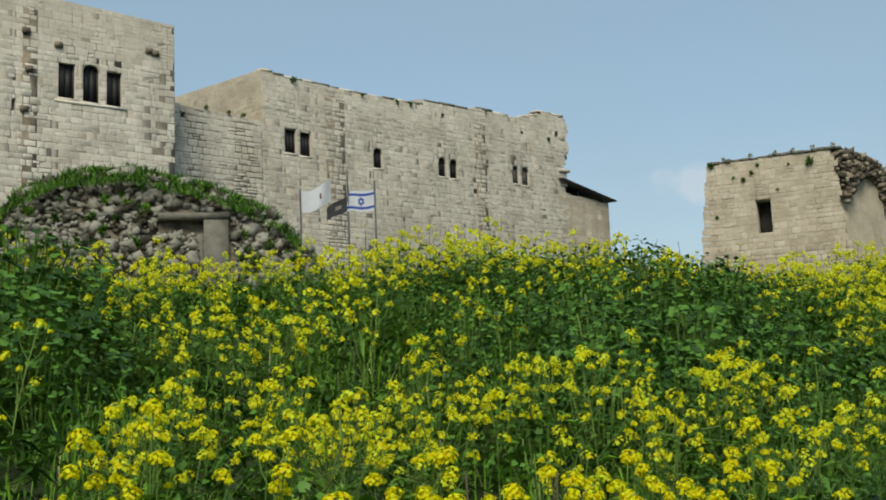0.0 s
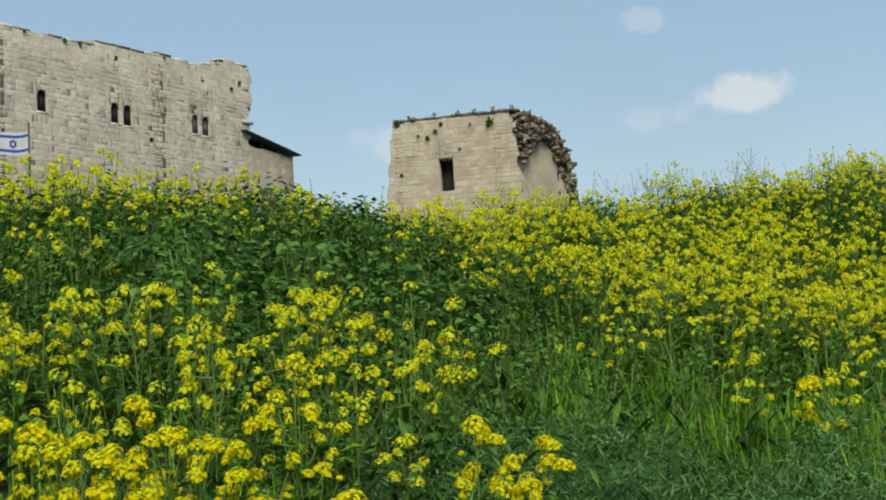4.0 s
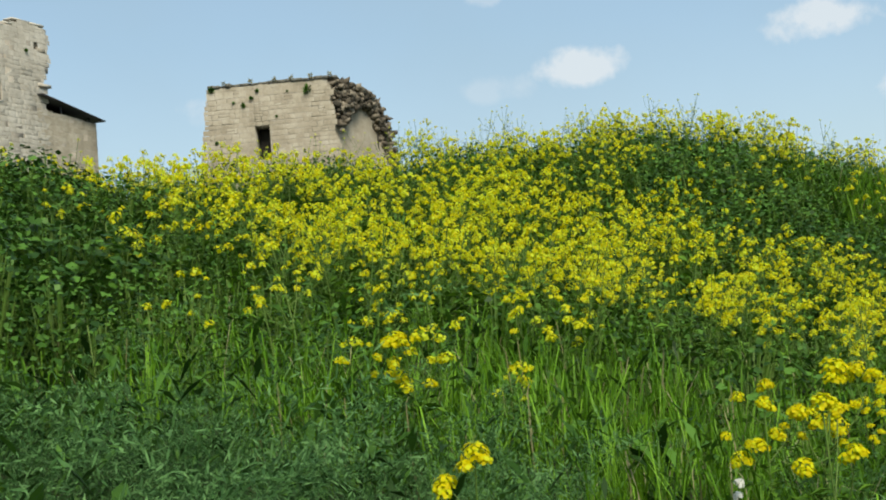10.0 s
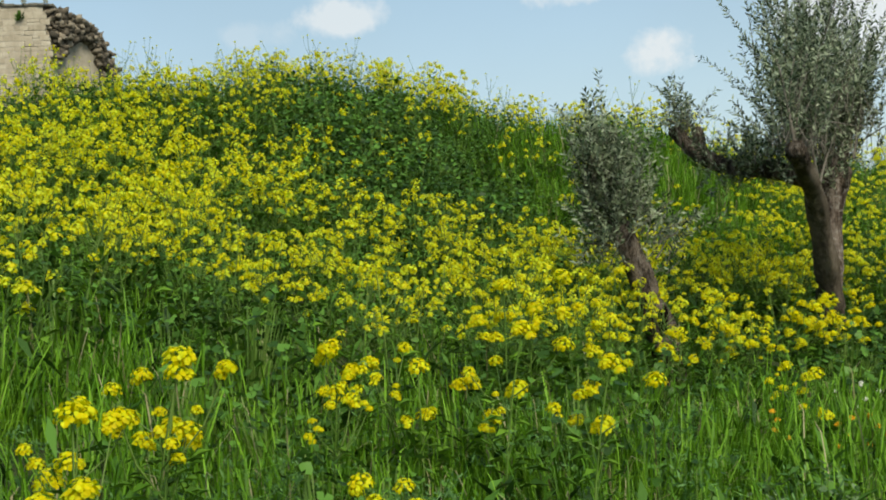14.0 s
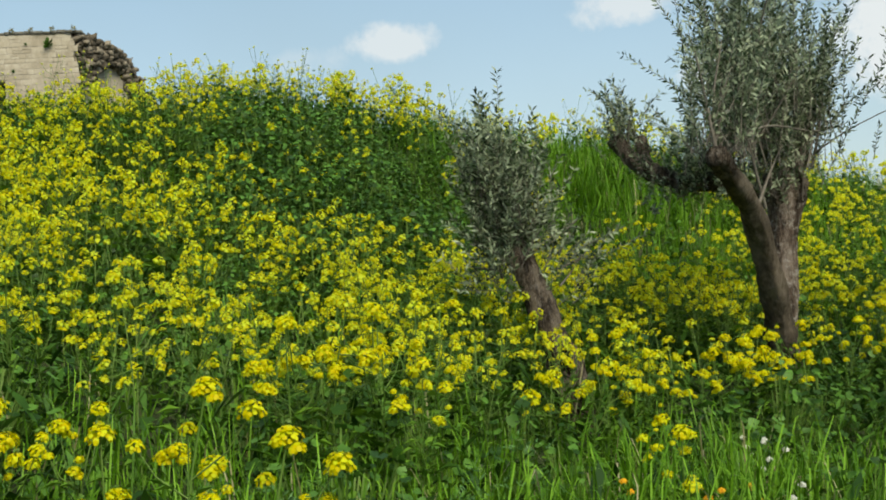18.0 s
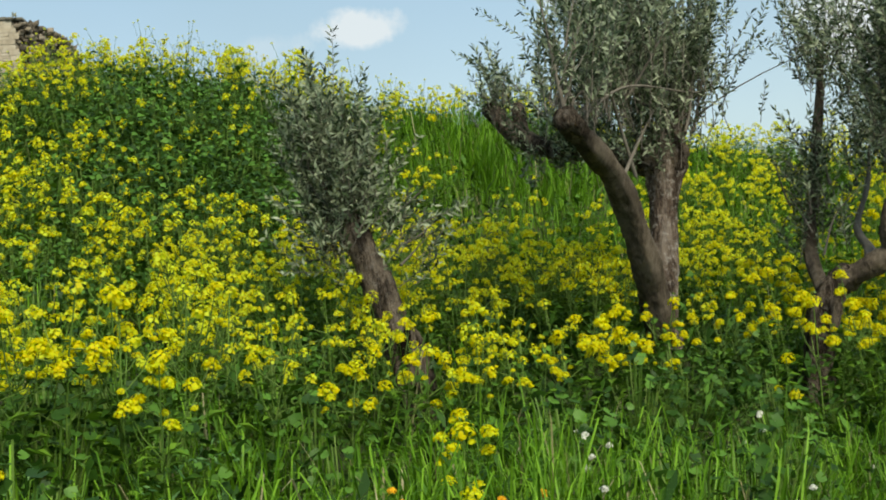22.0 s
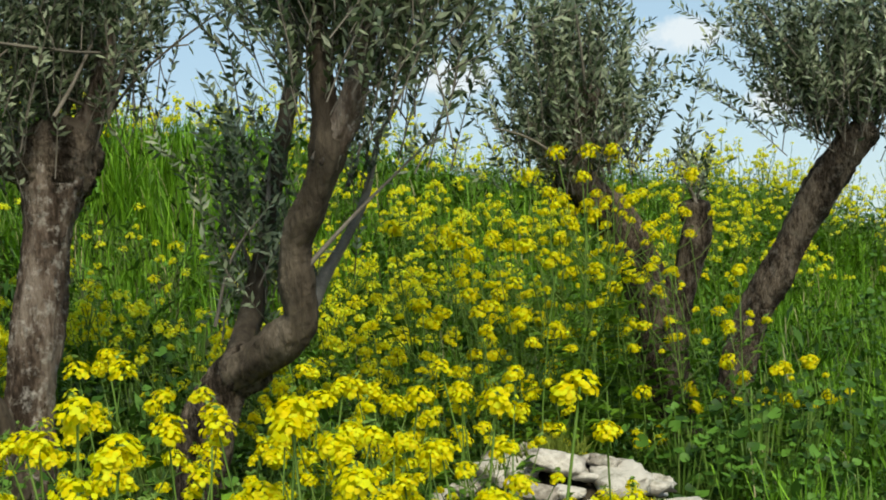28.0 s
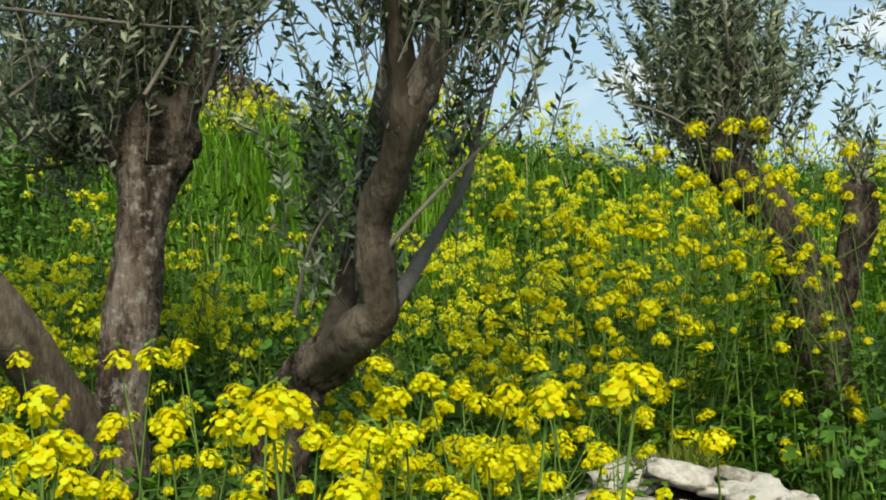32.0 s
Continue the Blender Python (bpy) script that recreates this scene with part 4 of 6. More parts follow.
ruin()
rubble_mound()
flags()

# ---- olive trees ----


def leaves_on(g, pts, q, length=0.050, width=0.0064, pairs=1, slot=0, every=1):
    """Narrow olive leaves in pairs along a shoot."""
    V, F = [], []
    for i in range(1, len(pts), every):
        ax = pts[i] - pts[i - 1]
        ax = ax / (np.linalg.norm(ax) + 1e-9)
        side = np.cross(ax, q.normal(0, 1, 3))
        side /= np.linalg.norm(side) + 1e-9
        for sg in (-1, 1):
            d = ax * q.uniform(0.35, 0.9) + side * sg * q.uniform(0.5, 1.0) + q.normal(0, 0.18, 3)
            d /= np.linalg.norm(d) + 1e-9
            L = length * q.uniform(0.6, 1.15)
            w = np.cross(d, q.normal(0, 1, 3))
            w *= width * q.uniform(0.8, 1.3) / (np.linalg.norm(w) + 1e-9)
            b = pts[i]
            k = len(V)
            V += [b, b + d * L * 0.45 + w, b + d * L, b + d * L * 0.45 - w]
            F.append((k, k + 1, k + 2, k + 3))
    g.add(V, F, slot)


def olive_tree(label, base, limbs, sources, seed, hollow=None, shoots=260, side_shoots=()):
    """Trunk and limbs as thick uneven tubes, pruned ends, thin pale twigs and a crown of narrow grey-green leaves.
    limbs: (name, points, radii, bark); sources: (place, spread, count share, reach, outward pull)."""
    own = thing("olive_tree", label, "tree", group="pruned olive trees", at=base)
    q = np.random.default_rng(seed)
    b = np.array(base)
    for name, pts, radii, mat in limbs:
        line, rad = smooth_line(pts, radii, 13 * len(pts))
        tip = line[-1] - line[-2]
        tip = tip / np.linalg.norm(tip)
        for out, share in ((0.25, 0.9), (0.45, 0.62), (0.52, 0.2)):
            line, rad = np.vstack([line, line[-1] + tip * rad[-1] * out * 0.5]), np.append(rad, rad[-1] * share)
        rad = rad * (1 + 0.06 * np.sin(np.arange(len(rad)) * 0.28 + q.uniform(0, 6)))
        g = Geo()
        tube_geo(g, line - b, rad, 24, 0, 0.022, q, ridge=0.065)
        V, F, M = g.arrays()
        me = big_mesh(name, V, F, M, [mat], True)
        child(name, me, own)
    if hollow is not None:
        # hollow's shade painted as a near-black disc facing the path, pale bare-wood lip round it
        c, (w, h), face = hollow
        f = np.array([math.sin(radians(face)), math.cos(radians(face)), 0.0])
        across = np.array([f[1], -f[0], 0.0])
        g, rim = Geo(), Geo()
        n, rings = 14, 5
        V = []
        for i in range(rings):
            k = i / (rings - 1)
            for a in np.arange(n) / n * 2 * np.pi:
                wob = 1 + 0.10 * math.sin(3 * a + seed) + 0.07 * math.sin(5 * a)
                V.append(np.array(c) - b + across * math.cos(a) * w * k * wob + np.array([0, 0, math.sin(a) * h * k * wob]) + f * 0.012 * (1 - k * k))
        F = [(i * n + m, i * n + (m + 1) % n, (i + 1) * n + (m + 1) % n, (i + 1) * n + m) for i in range(rings - 1) for m in range(n)]
        g.add(V, F)
        ring = [V[(rings - 1) * n + m % n] + f * 0.002 for m in range(2, n - 1)]
        tube_geo(rim, ring, [0.009 + 0.006 * math.sin(1.3 * m + seed) for m in range(n - 3)], 7, 0, 0.12, q, cap=False)
        child("wound_lip", geo_mesh("wound_lip", rim, [dead_wood], True), own, "pale bare wood round the hollow")
        child("hollow", geo_mesh("hollow", g, [hollow_dark], True), own, "shade of a rotten hollow, painted on a raised disc on the trunk")
    tw, lf = Geo(), Geo()
    for place, spread, share, reach, pull in sources:
        c = np.array(place) - b
        for _ in range(int(shoots * share)):
            p = c + q.normal(0, 1, 3) * np.array(spread)
            d = np.array([0, 0, 1.0]) + q.normal(0, 0.30, 3) + np.array(pull)
            d /= np.linalg.norm(d)
            L = reach * q.uniform(0.45, 1.1)
            n = max(5, int(L / 0.0205))
            bend = q.normal(0, 0.17, 3) + np.array([0, 0, -0.1])
            t = np.linspace(0, 1, n)[:, None]
            line = p + d * L * t + bend * L * t ** 2 * 0.5
            tube_geo(tw, line[:: max(1, n // 5)], np.linspace(0.0028, 0.0011, len(line[:: max(1, n // 5)])), 3, 0, cap=False)
            leaves_on(lf, line[max(1, int(n * 0.12)):], q, every=1)
        for _ in range(int(2 + 8 * share)):
            p = c + q.normal(0, 0.6, 3) * np.array(spread)
            d = np.array([0, 0, 1.0]) + q.normal(0, 0.42, 3) + np.array(pull)
            L = reach * q.uniform(0.45, 0.8)
            t = np.linspace(0, 1, 7)[:, None]
            line = p + d / np.linalg.norm(d) * L * t + q.normal(0, 0.16, 3) * L * t ** 2
            tube_geo(tw, line, np.linspace(0.0085, 0.003, 7) * q.uniform(0.7, 1.2), 5, 0, cap=False)
    for pts, r in side_shoots:
        line, rad = smooth_line(np.array(pts) - b, [r, r * 0.3], 14) if len(pts) == 2 else smooth_line(np.array(pts) - b, np.linspace(r, r * 0.3, len(pts)), 18)
        tube_geo(tw, line, rad, 5, 0, cap=False)
        leaves_on(lf, line[-7:], q)
    tagged(child("twig_spray", geo_mesh("twig_spray", tw, [twig_bark]), own), "thin grey shoots", kind="stuff")
    child("crown", geo_mesh("crown", lf, [olive_leaf]), own, "dense grey-green narrow olive leaves")
    return own


def trees():
    # small leaning tree with a hollow foot
    z = float(ground(8.95, 6.38)) - 0.1
    olive_tree("small leaning olive tree with a hollow foot among mustard flowers", (8.95, 6.38, z),
               [("trunk", [(8.94, 6.41, z), (8.88, 6.44, 0.65), (8.82, 6.47, 0.86), (8.76, 6.53, 1.10), (8.71, 6.57, 1.28), (8.66, 6.60, 1.45)], [0.11, 0.098, 0.08, 0.074, 0.066, 0.045], bark_dark),
                ("limb", [(8.70, 6.57, 1.26), (8.66, 6.61, 1.5), (8.62, 6.6, 1.85)], [0.045, 0.03, 0.012], bark_dark)],
               [((8.68, 6.58, 1.36), (0.05, 0.05, 0.08), 0.30, 0.55, (-0.05, 0, 0)), ((8.64, 6.6, 1.56), (0.07, 0.06, 0.10), 0.40, 0.46, (-0.06, 0.03, 0.0)), ((8.8, 6.55, 1.28), (0.06, 0.04, 0.05), 0.06, 0.30, (0.4, -0.2, -0.25)), ((8.6, 6.63, 1.35), (0.04, 0.05, 0.1), 0.18, 0.42, (-0.1, 0.05, 0.1)), ((8.92, 6.5, 1.2), (0.10, 0.05, 0.08), 0.06, 0.34, (0.6, -0.1, -0.55)), ((8.6, 6.6, 1.2), (0.06, 0.05, 0.08), 0.08, 0.3, (-0.5, -0.1, -0.4))],
               1, hollow=((8.815, 6.365, 0.745), (0.040, 0.095), 198), shoots=335)
    # forked tree
    z = float(ground(10.66, 6.56)) - 0.1
    olive_tree("forked pruned olive tree with rough bark and a broad grey-green crown", (10.66, 6.56, z),
               [("trunk", [(10.66, 6.56, z), (10.65, 6.56, 0.40), (10.67, 6.56, 0.72), (10.72, 6.57, 1.05), (10.78, 6.59, 1.4), (10.83, 6.62, 1.63), (10.86, 6.65, 1.76)], [0.135, 0.11, 0.09, 0.082, 0.087, 0.125, 0.085], bark),
                ("left_limb", [(10.60, 6.50, 0.48), (10.53, 6.44, 0.70), (10.43, 6.38, 0.90), (10.30, 6.30, 1.11), (10.14, 6.21, 1.34), (9.93, 6.08, 1.51), (9.68, 5.94, 1.63), (9.44, 5.81, 1.73)], [0.07, 0.085, 0.082, 0.076, 0.07, 0.064, 0.058, 0.052], bark_smooth),
                ("pruned_collar", [(9.60, 5.895, 1.665), (9.51, 5.85, 1.71), (9.42, 5.80, 1.745)], [0.050, 0.062, 0.056], bark_dark),
                ("crown_collar", [(10.80, 6.60, 1.50), (10.83, 6.62, 1.62), (10.87, 6.64, 1.75)], [0.10, 0.152, 0.11], bark_dark),
                ("rear_limb", [(10.80, 6.66, 1.58), (10.65, 7.0, 1.72), (10.55, 7.35, 1.78), (10.47, 7.6, 1.92), (10.40, 7.74, 2.10)], [0.07, 0.065, 0.062, 0.058, 0.055], bark_dark),
                ("short_stub", [(10.50, 7.52, 1.84), (10.56, 7.62, 1.98), (10.58, 7.66, 2.10)], [0.05, 0.045, 0.042], bark_dark),
                ("right_limb", [(10.88, 6.63, 1.66), (10.98, 6.6, 1.85), (11.03, 6.58, 2.12)], [0.065, 0.045, 0.028], bark)],
               [((9.54, 5.87, 1.78), (0.10, 0.08, 0.05), 0.15, 0.75, (0.28, 0.22, 0.1)), ((10.82, 6.64, 1.80), (0.17, 0.15, 0.10), 0.44, 1.15, (0.05, 0, 0)), ((10.25, 6.3, 1.9), (0.20, 0.14, 0.14), 0.26, 1.3, (-0.05, 0.0, 0.2)), ((11.02, 6.6, 2.0), (0.08, 0.08, 0.12), 0.10, 0.62, (0.1, -0.1, 0.0)), ((10.45, 7.66, 2.05), (0.05, 0.05, 0.07), 0.08, 0.5, (-0.1, 0.1, 0)), ((10.62, 7.2, 1.68), (0.09, 0.2, 0.06), 0.16, 0.42, (-0.2, -0.3, -0.4)), ((10.45, 6.42, 1.62), (0.14, 0.1, 0.05), 0.05, 0.45, (-0.3, -0.1, -0.4)), ((10.6, 7.1, 1.72), (0.12, 0.2, 0.06), 0.10, 0.45, (-0.1, -0.2, -0.5))],
               2, hollow=((10.535, 6.395, 0.60), (0.050, 0.062), 212), shoots=375,
               side_shoots=[([(10.3, 6.3, 1.5), (10.15, 6.25, 1.85), (9.9, 6.1, 2.3)], 0.012), ([(9.62, 5.92, 1.68), (9.57, 5.95, 2.0), (9.72, 6.0, 2.4)], 0.011), ([(10.05, 6.15, 1.45), (10.35, 6.3, 1.7), (10.65, 6.4, 1.98)], 0.012), ([(9.6, 5.92, 1.74), (10.1, 6.1, 1.95), (10.9, 6.4, 1.98), (11.3, 6.5, 2.05)], 0.010), ([(9.45, 5.82, 1.74), (9.41, 5.83, 2.0), (9.40, 5.88, 2.3)], 0.014)])
    # crooked tree with a knee
    z = float(ground(11.08, 5.72)) - 0.1
    olive_tree("crooked olive tree with a bent limb behind tall mustard", (11.08, 5.72, z),
               [("trunk", [(11.0, 5.80, z), (11.03, 5.76, 0.55), (11.09, 5.71, 0.80), (11.18, 5.64, 0.89)], [0.088, 0.08, 0.074, 0.07], bark_dark),
                ("bent_limb", [(11.12, 5.67, 0.85), (11.20, 5.54, 0.92), (11.255, 5.46, 0.99), (11.25, 5.44, 1.10), (11.25, 5.42, 1.22), (11.285, 5.35, 1.34), (11.31, 5.295, 1.46), (11.305, 5.29, 1.62), (11.29, 5.295, 2.0)], [0.055, 0.058, 0.054, 0.050, 0.046, 0.044, 0.050, 0.036, 0.02], bark_smooth),
                ("upright_limb", [(11.10, 5.76, 0.78), (11.30, 6.0, 1.03), (11.41, 6.03, 1.42), (11.54, 6.04, 1.92), (11.58, 6.05, 2.2)], [0.045, 0.036, 0.03, 0.024, 0.014], bark_smooth),
                ("back_limb", [(11.20, 5.52, 0.94), (11.36, 5.66, 1.02), (11.5, 5.83, 1.14), (11.66, 5.86, 1.36), (11.76, 5.9, 1.6)], [0.036, 0.028, 0.019, 0.014, 0.008], twig_bark),
                ("second_limb", [(11.30, 5.305, 1.42), (11.375, 5.24, 1.6), (11.43, 5.19, 1.9)], [0.045, 0.035, 0.018], bark)],
               [((11.36, 5.27, 1.74), (0.10, 0.08, 0.12), 0.40, 0.85, (0, 0, 0)), ((11.46, 5.18, 1.75), (0.11, 0.08, 0.14), 0.40, 0.75, (0.28, -0.1, 0)), ((11.56, 6.05, 2.05), (0.10, 0.1, 0.14), 0.24, 0.5, (0, 0, 0)), ((11.7, 5.88, 1.5), (0.08, 0.08, 0.1), 0.07, 0.4, (0.1, 0, 0)), ((11.3, 5.38, 1.8), (0.10, 0.1, 0.1), 0.12, 0.8, (-0.12, 0.05, 0)), ((11.33, 6.0, 1.12), (0.13, 0.12, 0.13), 0.16, 0.42, (-0.1, 0.0, 0.1)), ((11.28, 5.9, 1.35), (0.06, 0.06, 0.14), 0.07, 0.36, (-0.15, 0.1, -0.2))],
               3, shoots=275, side_shoots=[([(11.25, 5.42, 1.12), (11.4, 5.35, 1.28), (11.65, 5.3, 1.5)], 0.009), ([(11.1, 5.75, 1.0), (11.15, 5.7, 1.2), (11.25, 5.6, 1.35)], 0.007)])
    # dark two-stemmed tree behind
    z = float(ground(13.29, 6.37)) - 0.1
    olive_tree("dark two-stemmed olive tree standing further up the bank", (13.29, 6.37, z),
               [("trunk", [(13.30, 6.34, z), (13.26, 6.37, 0.73), (13.24, 6.39, 1.02), (13.18, 6.43, 1.28), (13.07, 6.50, 1.44), (12.98, 6.55, 1.56)], [0.12, 0.10, 0.09, 0.085, 0.085, 0.07], bark_dark),
                ("stump_limb", [(12.99, 6.54, 1.53), (12.98, 6.45, 1.69), (13.01, 6.37, 1.90)], [0.07, 0.056, 0.05], bark_dark),
                ("second_stem", [(13.31, 6.33, z), (13.31, 6.33, 0.78), (13.36, 6.29, 1.02), (13.41, 6.24, 1.25), (13.40, 6.23, 1.37)], [0.075, 0.06, 0.055, 0.06, 0.065], bark_dark)],
               [((13.0, 6.52, 1.70), (0.13, 0.13, 0.14), 0.56, 0.82, (0, 0, 0.2)), ((13.07, 6.48, 1.56), (0.12, 0.1, 0.07), 0.24, 0.5, (0.35, -0.05, 0)), ((12.92, 6.58, 1.6), (0.12, 0.1, 0.08), 0.14, 0.5, (-0.4, 0.1, 0)), ((13.40, 6.23, 1.40), (0.05, 0.05, 0.04), 0.06, 0.26, (0, 0, 0))],
               4, shoots=285)
    # tree leaning away from the others
    z = float(ground(13.73, 6.53)) - 0.15
    olive_tree("slanting olive tree with a bare trunk and a round crown", (13.73, 6.53, z),
               [("trunk", [(13.71, 6.53, z), (13.75, 6.52, 0.32), (13.79, 6.50, 0.57), (13.87, 6.45, 0.84), (13.97, 6.36, 1.05), (14.07, 6.25, 1.29), (14.17, 6.12, 1.52), (14.26, 6.0, 1.68)], [0.10, 0.088, 0.082, 0.078, 0.074, 0.07, 0.082, 0.06], bark_dark),
                ("left_limb", [(14.18, 6.11, 1.52), (14.19, 6.08, 1.68), (14.13, 6.11, 1.9)], [0.048, 0.034, 0.02], bark_dark)],
               [((14.13, 6.1, 1.72), (0.11, 0.09, 0.08), 0.5, 0.75, (-0.08, 0.05, 0)), ((14.3, 5.95, 1.7), (0.14, 0.12, 0.08), 0.5, 0.85, (0.12, -0.05, 0))],
               5, shoots=280)

trees()


# ---- stones at the foot of the trees ----


def outcrop():
    own = thing("stone_heap", "low heap of pale weathered limestone rocks beside the path", "rocks", at=(12.2, 5.6, float(ground(12.2, 5.6))))
    b = np.array(own.location)
    q = np.random.default_rng(77)
    meshes = []
    for k in range(10):
        g = Geo()
        rock_geo(g, (0, 0, 0), (1, 1, 0.7), np.random.default_rng(500 + k), n=5, rough=0.10)
        meshes.append(geo_mesh("rock", g, [pale_stone]))
    right, fwd = np.array([0.89, -0.45]), np.array([0.45, 0.89])

    def rise(u, v):
        return 0.43 * max(0, 1 - abs((u - 0.21) / 0.52) ** 3 - (v / 0.55) ** 2)

    laid = []
    for k in range(1500):
        u, v = q.uniform(-0.2, 0.62), q.uniform(-0.45, 0.3)
        r = q.uniform(0.05, 0.088) if k < 250 else q.uniform(0.025, 0.055)
        if ((u - 0.21) / 0.42) ** 2 + (v / 0.5) ** 2 > 1 or any((u - a) ** 2 + (v - c) ** 2 < (0.86 * (r + s)) ** 2 for a, c, s in laid):
            continue
        laid.append((u, v, r))
        p = np.array([12.03, 5.68]) + right * u + fwd * v
        z = float(ground(*p)) + rise(u, v) + q.uniform(-0.03, 0.02)
        ob = new("rock", meshes[k % 10])
        ob.parent = own
        tilt = q.uniform(-22, 22)
        ob.matrix_basis = Matrix.Translation((p[0] - b[0], p[1] - b[1], z - b[2])) @ pose(0, 0, 0, tilt, q.uniform(-18, 18), q.uniform(0, 360)) @ Matrix.Diagonal((r * 1.4, r * 1.0, r * 0.58, 1))
    # dark soil that holds the stones
    n = 22
    V = []
    for a in range(n):
        for c in range(n):
            u, v = -0.28 + 0.98 * a / (n - 1), -0.5 + 0.88 * c / (n - 1)
            p = np.array([12.03, 5.68]) + right * u + fwd * v
            V.append((p[0] - b[0], p[1] - b[1], float(ground(*p)) + rise(u, v) - 0.035 + 0.01 * math.sin(31 * u) * math.sin(27 * v) - b[2]))
    F = [(a * n + c, (a + 1) * n + c, (a + 1) * n + c + 1, a * n + c + 1) for a in range(n - 1) for c in range(n - 1)]
    g = Geo()
    g.add(V, F)
    child("earth_core", geo_mesh("earth_core", g, [soil_dark], True), own, "dark soil between the stones")
    # tufts of moss and short grass in the gaps
    for u, v, r, n, seed in ((0.17, 0.10, 0.11, 260, 5), (0.10, 0.16, 0.07, 120, 6), (0.42, -0.22, 0.06, 110, 7), (-0.02, -0.05, 0.05, 70, 8)):
        q2 = np.random.default_rng(seed)
        p = np.array([12.03, 5.68]) + right * u + fwd * v
        c = np.array([p[0] - b[0], p[1] - b[1], float(ground(*p)) + rise(u, v) - b[2]])
        g = Geo()
        V, F = [], []
        for _ in range(n):
            d = q2.normal(0, 0.5, 3) + np.array([0, 0, 1.0])
            d[2] = abs(d[2])
            d /= np.linalg.norm(d)
            side = np.cross(d, q2.normal(0, 1, 3))
            side *= 0.0032 / (np.linalg.norm(side) + 1e-9)
            o = c + np.array([q2.normal(0, r * 0.6), q2.normal(0, r * 0.35), 0])
            tip = o + d * r * q2.uniform(0.5, 1.1)
            m = len(V)
            V += [o - side * 0.5, (o + tip) / 2 + side, tip, (o + tip) / 2 - side]
            F.append((m, m + 1, m + 2, m + 3))
        g.add(V, F)
        child("moss_tuft", geo_mesh("moss_tuft", g, [moss_green]), own, "yellow-green moss and short grass")


outcrop()

# ---- plants ----


def kite(b, d, side, L, w, up=0.0, droop=0.0):
    """One leaf or petal: base, flank, tip, flank."""
    mid = b + d * L * 0.5
    mid = mid + np.array([0, 0, up * L])
    tip = b + d * L + np.array([0, 0, up * L - droop * L])
    return [b, mid + side * w, tip, mid - side * w]


def flower_head(q, lod, size=1.0):
    """A raceme: one to three rounded domes of four-petalled flowers, loose at the rim."""
    g = Geo()
    r = (0.022, 0.024, 0.027)[lod] * size
    V, F = [], []
    domes = [(np.zeros(3), 1.0)]
    for _ in range(q.integers(0, 3) if size > 0.6 else q.integers(0, 2)):
        a = q.uniform(0, 6.28)
        domes.append((np.array([math.cos(a), math.sin(a), q.uniform(-1.1, 0.1)]) * r * q.uniform(0.8, 1.3), q.uniform(0.45, 0.75)))
    for centre, share in domes:
        n = max(3, int((60, 14, 8)[lod] * share))
        for i in range(n):
            a = i * 2.4 + q.uniform(-0.5, 0.5)
            h = 1 - (i + 0.5) / n * 1.55
            rr = math.sqrt(max(0.05, 1 - h * h)) * q.uniform(0.6, 1.4)
            c = centre + np.array([math.cos(a) * rr, math.sin(a) * rr, h * 0.95]) * r * share
            nrm = (c - centre) / (np.linalg.norm(c - centre) + 1e-9) + np.array([0, 0, 0.6]) + q.normal(0, 0.25, 3)
            nrm /= np.linalg.norm(nrm)
            u = np.cross(nrm, q.normal(0, 1, 3))
            u /= np.linalg.norm(u) + 1e-9
            v = np.cross(nrm, u)
            L = (0.0062, 0.0097, 0.0135)[lod] * size ** 0.6 * q.uniform(0.8, 1.2)
            fold = nrm * L * q.uniform(0.1, 0.4)
            m = len(V)
            if lod == 0:
                # two squares, one turned by an eighth: the four petals in outline
                a1, a2 = (u + v) * 0.71 * L, (u - v) * 0.71 * L
                V += [c + u * L + fold, c + v * L + fold * 0.5, c - u * L + fold, c - v * L + fold * 0.5]
                V += [c + a1 * 0.95, c - a2 * 0.95 + fold, c - a1 * 0.95, c + a2 * 0.95 + fold]
                F += [(m, m + 1, m + 2, m + 3), (m + 4, m + 5, m + 6, m + 7)]
            else:
                V += [c + u * L + fold, c + v * L - fold, c - u * L + fold, c - v * L - fold]
                F.append((m, m + 1, m + 2, m + 3))
    g.add(V, F, 2)
    return g


def bud_top(q, size):
    g = Geo()
    V, F = [], []
    for _ in range(6):
        c = np.array([q.normal(0, 0.006), q.normal(0, 0.006), 0.022 + q.uniform(0, 0.014)]) * size
        u = q.normal(0, 0.0045, 3)
        v = np.cross(u, q.normal(0, 1, 3))
        v *= 0.004 / (np.linalg.norm(v) + 1e-9)
        m = len(V)
        V += [c + u, c + v, c - u, c - v]
        F.append((m, m + 1, m + 2, m + 3))
    g.add(V, F, 3)
    return g


